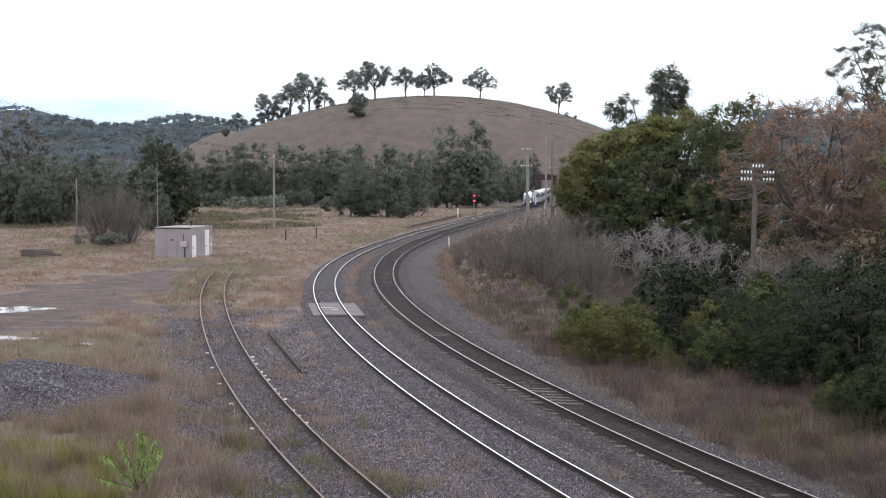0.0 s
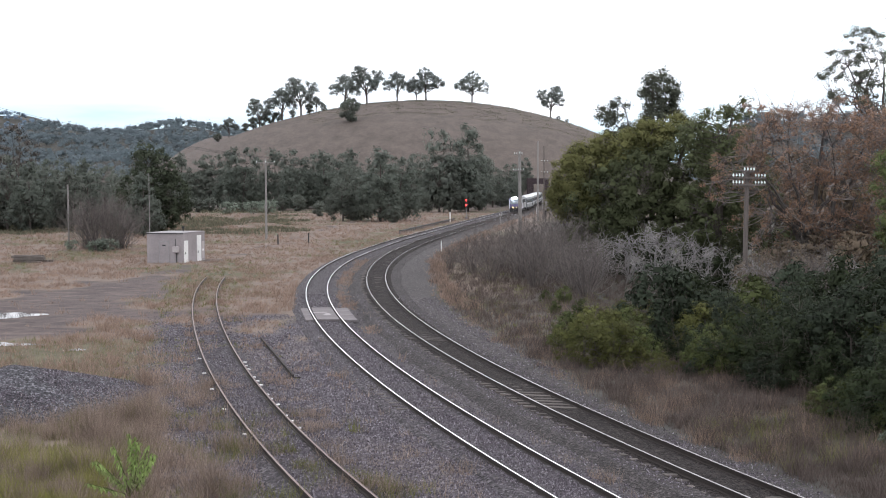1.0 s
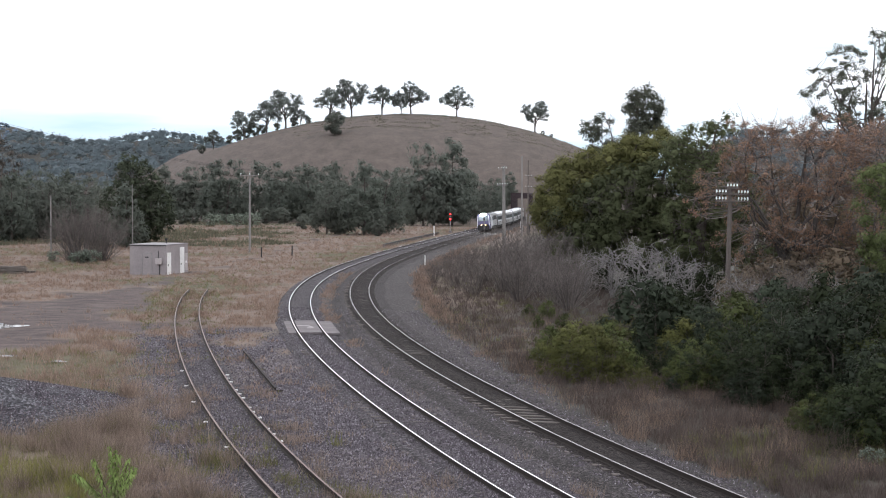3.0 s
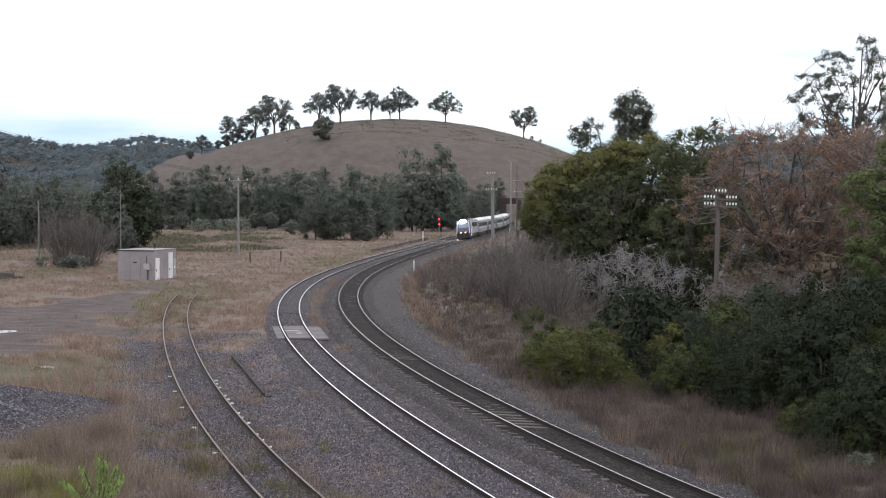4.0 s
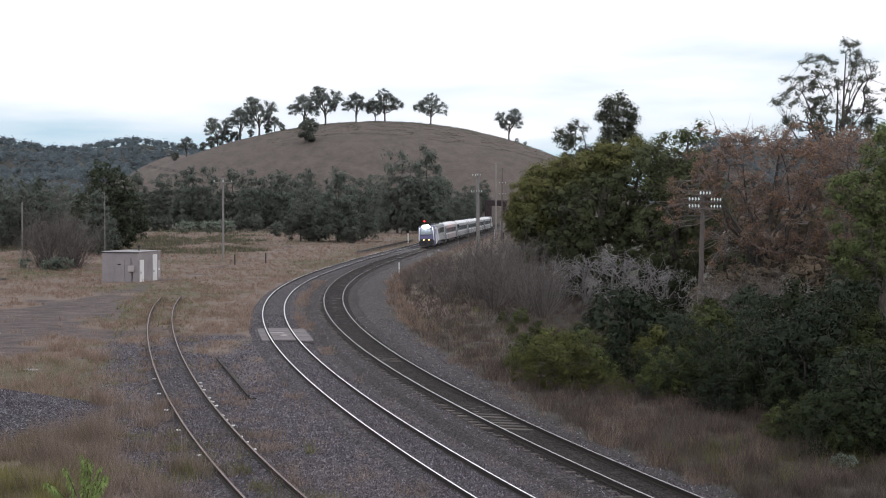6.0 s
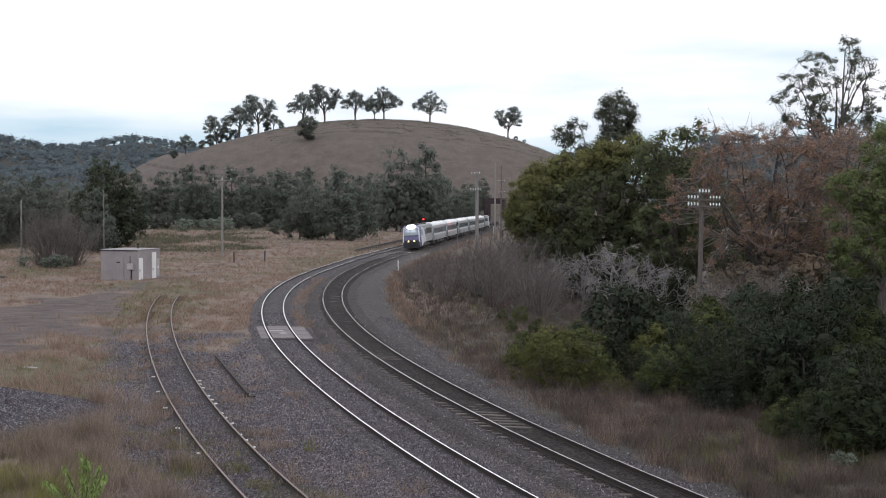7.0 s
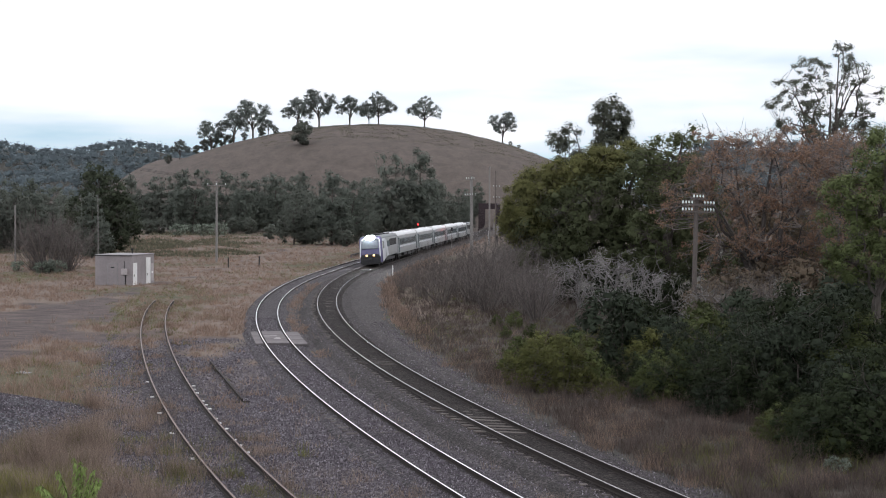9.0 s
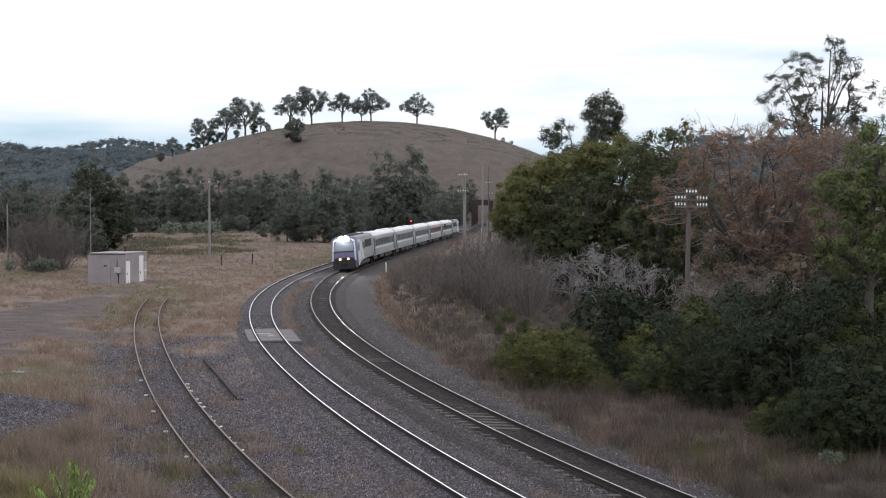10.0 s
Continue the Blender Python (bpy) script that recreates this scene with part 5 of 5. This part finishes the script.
# tall bare gum at the left
place(tree("gum_tree", "tall thin-leaved brown gum at the belt", 75, 20, 0.35, [(0, 0, 14, 4.5, 3, 4.5), (-2, 0, 10, 3.5, 3, 3)], 90, 0.9, 3000, 0.5, material("brown_thin_leaves", around((0.10, 0.086, 0.074)), scale=2, bump=0, island=0.5), limbs=12), at(-85, 235), 235, 0, 1.05)

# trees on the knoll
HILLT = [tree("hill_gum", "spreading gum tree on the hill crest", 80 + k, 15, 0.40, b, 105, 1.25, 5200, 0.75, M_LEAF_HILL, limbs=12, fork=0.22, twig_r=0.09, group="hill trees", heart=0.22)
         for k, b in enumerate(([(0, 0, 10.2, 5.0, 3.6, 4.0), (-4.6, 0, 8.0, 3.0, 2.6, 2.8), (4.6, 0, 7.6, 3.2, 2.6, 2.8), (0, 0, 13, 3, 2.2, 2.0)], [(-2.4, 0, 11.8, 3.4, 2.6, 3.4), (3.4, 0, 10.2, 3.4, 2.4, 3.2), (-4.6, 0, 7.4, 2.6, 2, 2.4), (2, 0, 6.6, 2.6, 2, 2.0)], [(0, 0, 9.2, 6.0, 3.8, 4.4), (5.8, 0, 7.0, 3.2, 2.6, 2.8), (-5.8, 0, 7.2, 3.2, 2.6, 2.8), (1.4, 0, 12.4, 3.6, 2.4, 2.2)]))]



def crest_y(px):
    """Distance at which the knoll's skyline stands on that bearing."""
    ys = np.linspace(480, 800, 161)
    zz = ground_z((px - 784) / 2240 * ys, ys)
    return float(ys[np.argmax((zz - H_EYE) / ys)])


standing = set()
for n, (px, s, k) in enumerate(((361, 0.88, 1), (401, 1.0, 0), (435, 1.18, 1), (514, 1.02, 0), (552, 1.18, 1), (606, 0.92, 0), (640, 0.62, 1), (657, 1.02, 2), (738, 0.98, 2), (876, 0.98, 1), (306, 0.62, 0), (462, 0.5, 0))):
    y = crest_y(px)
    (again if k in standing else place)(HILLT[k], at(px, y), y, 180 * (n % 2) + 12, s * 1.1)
    standing.add(k)
for n, (px, s) in enumerate(((335, 1.6), (350, 2.2), (365, 1.8), (380, 2.4), (395, 1.7), (420, 1.4), (450, 1.8), (475, 1.3), (890, 0.8), (905, 0.7), (285, 1.6))):
    y = crest_y(px) + 4
    again(FAR_SHRUB, at(px, y), y, 31 * n, s)


def far_woods():
    """Joined clumps that cover the wooded ridges."""
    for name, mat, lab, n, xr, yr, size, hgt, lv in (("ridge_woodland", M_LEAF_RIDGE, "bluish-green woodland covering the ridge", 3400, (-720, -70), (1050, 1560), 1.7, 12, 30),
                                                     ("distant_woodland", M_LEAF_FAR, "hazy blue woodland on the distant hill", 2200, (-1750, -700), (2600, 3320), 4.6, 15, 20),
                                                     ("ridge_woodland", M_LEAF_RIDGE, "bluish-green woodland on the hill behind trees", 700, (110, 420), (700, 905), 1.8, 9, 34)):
        rng = np.random.RandomState(len(lab))
        X, Y = rng.uniform(*xr, n), rng.uniform(*yr, n)
        Z = ground_z(X, Y)
        h = hgt * rng.uniform(0.6, 1.25, n)
        C = np.stack([X, Y, Z + h * 0.5], -1)
        V, Q = gather([b[:2] for b in (leaf_cloud(rng, C, h * 0.55, n * lv, size, 0, 0.7, 0.8), hearts(rng, C, h * 0.22, 0.75))])
        # Normals are turned alike so the woods shade evenly, as through haze.
        toward = np.tile([0.0, -0.5, 0.9], (len(V), 1)) + rng.normal(size=V.shape) * 0.25
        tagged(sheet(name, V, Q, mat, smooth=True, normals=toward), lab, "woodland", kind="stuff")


far_woods()
fh = empty("farmhouse", pose(at(275, 905), 905, gz(at(275, 905), 905)))
tagged(fh, "small white farmhouse on the far shoulder", "house")
part("wall", boxes((-7, 7, -4, 4, 0, 3.2)), M_WHITE, fh)
bm = bmesh.new()
vs = [bm.verts.new(p) for p in ((-7.6, -4.6, 3.2), (7.6, -4.6, 3.2), (7.6, 4.6, 3.2), (-7.6, 4.6, 3.2), (-4, 0, 5.4), (4, 0, 5.4))]
for f in ((0, 1, 5, 4), (2, 3, 4, 5), (1, 2, 5), (3, 0, 4), (3, 2, 1, 0)):
    bm.faces.new([vs[k] for k in f])
part("roof", bm, M_HUT_ROOF, fh)


def young_weed():
    t = empty("leafy_weed", pose(-9.35, 31.4, gz(-9.35, 31.4) + 0.1))
    tagged(t, "bright green young leafy weed", "weed")
    rng = np.random.RandomState(9)
    stems, leaves = [], []
    for k in range(11):
        a = rng.uniform(0, 6.28)
        tip = np.array([0.42 * np.cos(a) * k / 3, 0.42 * np.sin(a) * k / 3, 1.6 - 0.1 * k])
        u = np.linspace(0, 1, 6)[:, None]
        q = u * tip + np.sin(u * 3.1) * [0.05, 0, 0]
        stems.append(tube(q, np.linspace(0.02, 0.006, 6), 5))
        for j in range(64):
            p = q[1] + (q[5] - q[1]) * j / 63
            b = rng.uniform(0, 6.28)
            d = np.array([np.cos(b), np.sin(b), rng.uniform(-0.5, 0.15)])
            s = np.cross(d, [0, 0, 1])
            ln, wd = rng.uniform(0.08, 0.18) * (1.15 - 0.5 * j / 63), rng.uniform(0.04, 0.075)
            dr = np.array([0, 0, -0.1])
            leaves.append((np.array([p, p + d * ln * 0.5 + s * wd / 2 + dr * 0.2, p + d * ln + dr, p + d * ln * 0.5 - s * wd / 2 + dr * 0.2]), np.arange(4)[None]))
    V, Q = gather(stems)
    sheet("stem", V, Q, M_LEAF_MID, t)
    V, Q = gather(leaves)
    sheet("leaves", V, Q, M_LEAF_LIME, t)


young_weed()

# ---- grass ----


def grass(name, mat, label, seed, count, yr, test, height, width, blades=8, spread=0.22):
    """Tufts of three-cornered blades wherever test(x, y) is above chance."""
    rng = np.random.RandomState(seed)
    y = np.exp(rng.uniform(np.log(yr[0]), np.log(yr[1]), count))
    x = rng.uniform(-0.46, 0.40, count) * y
    keep = rng.uniform(0, 1, count) < test(x, y)
    x, y = x[keep], y[keep]
    z = ground_z(x, y)
    n = len(x)
    hh = height(x, y) * rng.uniform(0.6, 1.3, n)
    X = np.repeat(np.stack([x, y, z - 0.03], -1), blades, 0)
    m = len(X)
    a = rng.uniform(0, 6.283, m)
    r = spread * np.sqrt(rng.uniform(0, 1, m))
    base = X + np.stack([np.cos(a) * r, np.sin(a) * r, np.zeros(m)], -1)
    hh = hh * (0.62 + 0.62 * np.clip(wave(x, y, 1.3, 61) + 0.35, 0, 1.2))
    hb = np.repeat(hh, blades) * rng.uniform(0.5, 1.15, m)
    lean = rng.normal(size=(m, 2)) * 0.4 * hb[:, None]
    tip = base + np.stack([lean[:, 0], lean[:, 1], hb], -1)
    w = width * rng.uniform(0.6, 1.4, m) * (0.6 + y.repeat(blades) / 90)
    b = rng.uniform(0, 6.283, m)
    side = np.stack([np.cos(b) * w / 2, np.sin(b) * w / 2, np.zeros(m)], -1)
    V = np.stack([base - side, base + side, tip], 1).reshape(-1, 3)
    tagged(sheet(name, V, np.arange(m * 3).reshape(-1, 3), mat), label, "grass", kind="stuff")


def clear(x, y):
    """1 away from the rails, the heap, the hut and the crossing."""
    dm, dl, ds = np.abs(x - main_x(y)), np.abs(x - loop_x(y)), np.abs(x - siding_x(y))
    right = x > main_x(y)
    k = np.where(right, smoothstep(dm - verge(y) - 0.35 * wave(x, y, 1.6, 77), 0, 0.9), smoothstep(dm, 2.3, 3.0)) * smoothstep(dl, 1.15, 1.6)
    strip = smoothstep(0.75 - np.abs(x - main_x(y) + 2.35), 0, 0.4) * (y > 66) * (y < 128) * (wave(x, y, 5, 71) > -0.5)
    k = np.maximum(k, strip)
    k = k * (1 - (((x + 18) / 5.4) ** 2 + ((y - 46) / 5.2) ** 2 < 0.9))
    k = k * (1 - (np.abs(x + 33.05) < 2.6) * (np.abs(y - 128.6) < 3.1))
    k = k * (1 - (np.abs(x - loop_x(y)) < 2.6) * (np.abs(y - 74) < 4.6))
    return k


def dry_test(x, y):
    g, t, e = zones(x, y)
    w = wave(x, y, 5, 31) + 0.6 * wave(x, y, 1.6, 32)
    ds = x - siding_x(y)
    mid = (np.abs(x - main_x(y) + 2.35) < 0.75) & (y > 66) & (y < 128)
    k = clear(x, y) * (1 - 0.97 * np.clip(g * 1.4, 0, 1) * (1 - mid)) * (1 - 0.97 * np.clip(t * 1.5, 0, 1))
    k = k * np.where(x > main_x(y), 1.0, smoothstep(w, -0.75, 0.1) * 0.9 + 0.06)
    weeds = smoothstep(wave(x, y, 2.2, 35), 0.15, 0.7) * (np.abs(ds + 0.6) < 3.2) * clear(x, y) * 0.55
    tufts = smoothstep(wave(x, y, 1.8, 36), 0.75, 1.0) * g * clear(x, y) * 0.5
    band = smoothstep(1.5 - np.abs(ds + 4.8 + 0.6 * wave(x, y, 3, 37)), 0, 0.8) * (y > 37) * (y < 62) * (wave(x, y, 2.5, 38) > -0.45) * clear(x, y)
    near = (y < 42) & (x < siding_x(y) - 2)
    k = np.where(near, k * smoothstep(wave(x, y, 1.1, 39) + 0.5 * wave(x, y, 0.5, 40), -0.2, 0.4), k)
    short = smoothstep(-14.2 - x + 0.5 * wave(x, y, 1.5, 73), 0, 0.8) * smoothstep(y, 47, 49) * smoothstep(63 - y, 0, 3)
    tongue = smoothstep(0.8 + 0.3 * wave(x, y, 2, 80) - np.abs(x - (0.42 * main_x(y) + 0.58 * loop_x(y) + 0.15)), 0, 0.3) * (y > 76) * (y < 128) * smoothstep(wave(x, y, 6, 81), -0.7, 0.1) * 0.9
    return np.maximum.reduce([k, weeds * (x < loop_x(y) - 3), tufts, band, tongue]) * (1 - 0.7 * short)


def dry_height(x, y):
    right = x > main_x(y)
    corner = (x < siding_x(y) - 1.5) & (y < 60)
    return np.where(right, 0.50 + 0.34 * wave(x, y, 1.7, 33), np.where(corner, 0.66 + 0.3 * wave(x, y, 1.4, 62), 0.36 + 0.14 * wave(x, y, 4, 34)))


def green_test(x, y):
    g, t, e = zones(x, y)
    ds = x - siding_x(y)
    w = smoothstep(wave(x, y, 2.6, 41), 0.25, 0.7)
    k = clear(x, y) * e * 0.5 * (1 - t)
    k = np.maximum(k, clear(x, y) * w * (np.abs(ds) < 3) * 0.45)
    k = np.maximum(k, clear(x, y) * (np.abs(ds + 0.5) < 2.6) * (y > 76) * (y < 122) * 0.6)
    k = np.maximum(k, (x < -10.8) * (y < 37.5) * 0.8)
    k = np.maximum(k, (x < -13.8) * (y > 48) * (y < 62) * clear(x, y) * smoothstep(wave(x, y, 1.8, 74), -0.4, 0.4) * 0.75)
    k = np.maximum(k, smoothstep(wave(x, y, 1.5, 75), 0.2, 0.7) * (np.abs(ds + 1.2) < 1.7) * (y < 50) * 1.0)
    dm = x - main_x(y)
    k = np.maximum(k, (dm > verge(y) + 2.5) * (dm < 16) * (y > 56) * (y < 100) * smoothstep(wave(x, y, 3, 45) + 0.12 * (dm - 6), -0.1, 0.6) * 0.8)
    corner = (x < siding_x(y) - 2) & (y < 43)
    k = np.maximum(k, corner * clear(x, y) * smoothstep(wave(x, y, 2.5, 44), 0.1, 0.7) * 0.5)
    return k


grass("dry_grass", M_GRASS, "pale pinkish-brown dry grass tufts", 1, 105000, (48, 330), lambda x, y: dry_test(x, y) * ((x < main_x(y)) | ((y > 80) & (x < main_x(y) + 6))), dry_height, 0.02)
grass("dry_grass", M_GRASS_NEAR, "tall soft reddish dry grass in tussocks", 4, 30000, (30, 50), lambda x, y: dry_test(x, y) * (x < main_x(y)), lambda x, y: dry_height(x, y) * 1.15, 0.012, 13, 0.26)
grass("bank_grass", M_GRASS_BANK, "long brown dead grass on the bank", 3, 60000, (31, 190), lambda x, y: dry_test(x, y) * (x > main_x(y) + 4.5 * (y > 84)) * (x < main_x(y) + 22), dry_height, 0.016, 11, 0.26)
grass("straw_grass", M_GRASS, "pale straw tussocks on the bank", 8, 30000, (36, 84), lambda x, y: (x > main_x(y) + verge(y) + 0.2) * (x < main_x(y) + 12) * smoothstep(wave(x, y, 1.9, 46) + 0.5 * wave(x, y, 0.7, 47), 0.15, 0.7) * 0.75, lambda x, y: 0.66 + 0.2 * wave(x, y, 1.1, 48), 0.008, 12, 0.3)
grass("green_grass", M_GRASS_GREEN, "olive-green grass and low weeds", 2, 34000, (30, 190), green_test, lambda x, y: np.where(y < 43, 0.52, np.where(y < 62, 0.16, 0.3)), 0.018, 10)
grass("green_grass", M_GRASS_LIME, "fresh yellow-green grass in the corner", 7, 9000, (30, 38), lambda x, y: (x < -10.2 + 0.8 * wave(x, y, 1.5, 72)) * smoothstep(37.5 - y, 0, 3), lambda x, y: 0.55 + 0 * x, 0.016, 12, 0.25)
grass("field_scrub", M_SCRUB, "low grey-green scrub across the far field", 5, 26000, (196, 372), lambda x, y: smoothstep(wave(x, y, 12, 51) + 0.35 - 0.9 * (np.abs(y - 315) < 22), -0.2, 0.4) * (x / y < -0.165 + 0.03 * wave(x, y, 20, 53)), lambda x, y: 0.65 + 0 * x, 0.05, 8, 0.8)
grass("crest_grass", M_SCRUB, "tufts of greenish grass along the hill crest", 6, 26000, (585, 690), lambda x, y: (x / y > -0.15) * (x / y < 0.07) * smoothstep(wave(x, y, 7, 52), -0.3, 0.4), lambda x, y: 0.5 + 0 * x, 0.03, 5, 1.2)


def loose_stones():
    """Broken stone strewn over the yard, the track beds and the mound."""
    rng = np.random.RandomState(12)
    n = 330000
    y = np.exp(rng.uniform(np.log(31), np.log(88), n))
    x = rng.uniform(-0.34, 0.36, n) * y
    g, t, e = zones(x, y)
    dm, dl, ds = x - main_x(y), x - loop_x(y), x - siding_x(y)
    thin = np.interp(y, [31, 50, 88], [1.0, 0.8, 0.45])
    ok = (rng.uniform(0, 1, n) < g * thin)
    for v in (dm, dl, ds):
        ok &= np.abs(np.abs(v) - 0.7525) > 0.11
    ok &= (np.abs(dm) > 1.1) & ((np.abs(dm) > 3.0) | (rng.uniform(0, 1, n) < 0.35))
    x, y, dm, dl = x[ok], y[ok], dm[ok], dl[ok]
    gzv = ground_z(x, y)
    bed = np.interp(dl, [-1.95, -1.4, -0.82, 0, 0.82, 1.4, 1.95], [-0.5, -0.17, -0.12, -0.14, -0.145, -0.2, -0.5])
    bed2 = np.interp(dm, [-2.6, -1.75, -1.2, -0.82, 0.82, 1.2, 1.75, 2.6], [-0.5, -0.08, -0.055, -0.05, -0.16, -0.175, -0.2, -0.5])
    ds = x - siding_x(y)
    bed3 = np.where(y < 60, np.interp(ds, [-1.3, -1.0, -0.82, 0, 0.82, 1.0, 1.3], [-0.5, -0.25, -0.17, -0.2, -0.17, -0.25, -0.5]), -0.5)
    z = np.maximum.reduce([gzv, bed, bed2, bed3])
    # on the mound
    k = 16000
    a, q = rng.uniform(0, 6.283, k), np.sqrt(rng.uniform(0, 1, k))
    hx, hy = -18 + 5.2 * q * np.cos(a), 46 + 5.5 * q * np.sin(a)
    hz = -0.38 + 1.35 * (1 - q) ** 0.9
    x, y, z = np.concatenate([x, hx]), np.concatenate([y, hy]), np.concatenate([z, np.maximum(hz, ground_z(hx, hy))])
    m = len(x)
    r = rng.uniform(0.020, 0.048, m) * np.interp(y, [31, 88], [0.95, 1.4])
    c = np.stack([x, y, z + r * 0.25], -1)
    b = rng.uniform(0, 6.283, m)
    V = np.empty((m, 4, 3))
    for i in range(3):
        f = r * rng.uniform(0.7, 1.25, m)
        V[:, i] = c + np.stack([np.cos(b + 2.1 * i) * f, np.sin(b + 2.1 * i) * f, -r * 0.6], -1)
    V[:, 3] = c + np.stack([rng.normal(size=m) * r * 0.4, rng.normal(size=m) * r * 0.4, r * rng.uniform(0.5, 1.1, m)], -1)
    w = np.arange(m)[:, None] * 4
    F = np.concatenate([w + [0, 1, 3], w + [1, 2, 3], w + [2, 0, 3]], 0)
    tagged(sheet("loose_stones", V.reshape(-1, 3), F, M_STONES), "loose grey and brown broken stones", "stones", kind="stuff")


loose_stones()

# ---- what moves ----
TY = np.arange(20, 640, 0.25)
TX = main_x(TY)
TS = np.concatenate([[0], np.cumsum(np.hypot(np.diff(TX), np.diff(TY)))])
SPEED, LAMP_S = 19.15, 317.4


def on_line(s):
    y = float(np.interp(s, TS, TY))
    return Vector((float(main_x(y)), y, 0.06))


def car_pose(s, half, flip=False):
    """A car whose bogies stand half a wheelbase to either side of s."""
    a, b = on_line(s - half), on_line(s + half)
    d = a - b
    m = (a + b) / 2
    turn = math.degrees(math.atan2(-d.x, d.y))
    return pose(m.x, m.y, m.z, 0, -4.4 if flip else 4.4, turn + (180 if flip else 0))


def motions():
    times = [k * 0.5 for k in range(21)]
    centre = LAMP_S + 7.75
    walk(LEAD, [(t, car_pose(centre - SPEED * t, 5.5)) for t in times])
    c = centre + 8.67 + 0.35 + 11.75 + 0.3
    for o in COACHES:
        walk(o, [(t, car_pose(c - SPEED * t, 8.1)) for t in times])
        c += 24.2
    c += 8.67 - 11.75 - 0.1
    walk(REAR, [(t, car_pose(c - SPEED * t, 5.5, True)) for t in times])


motions()
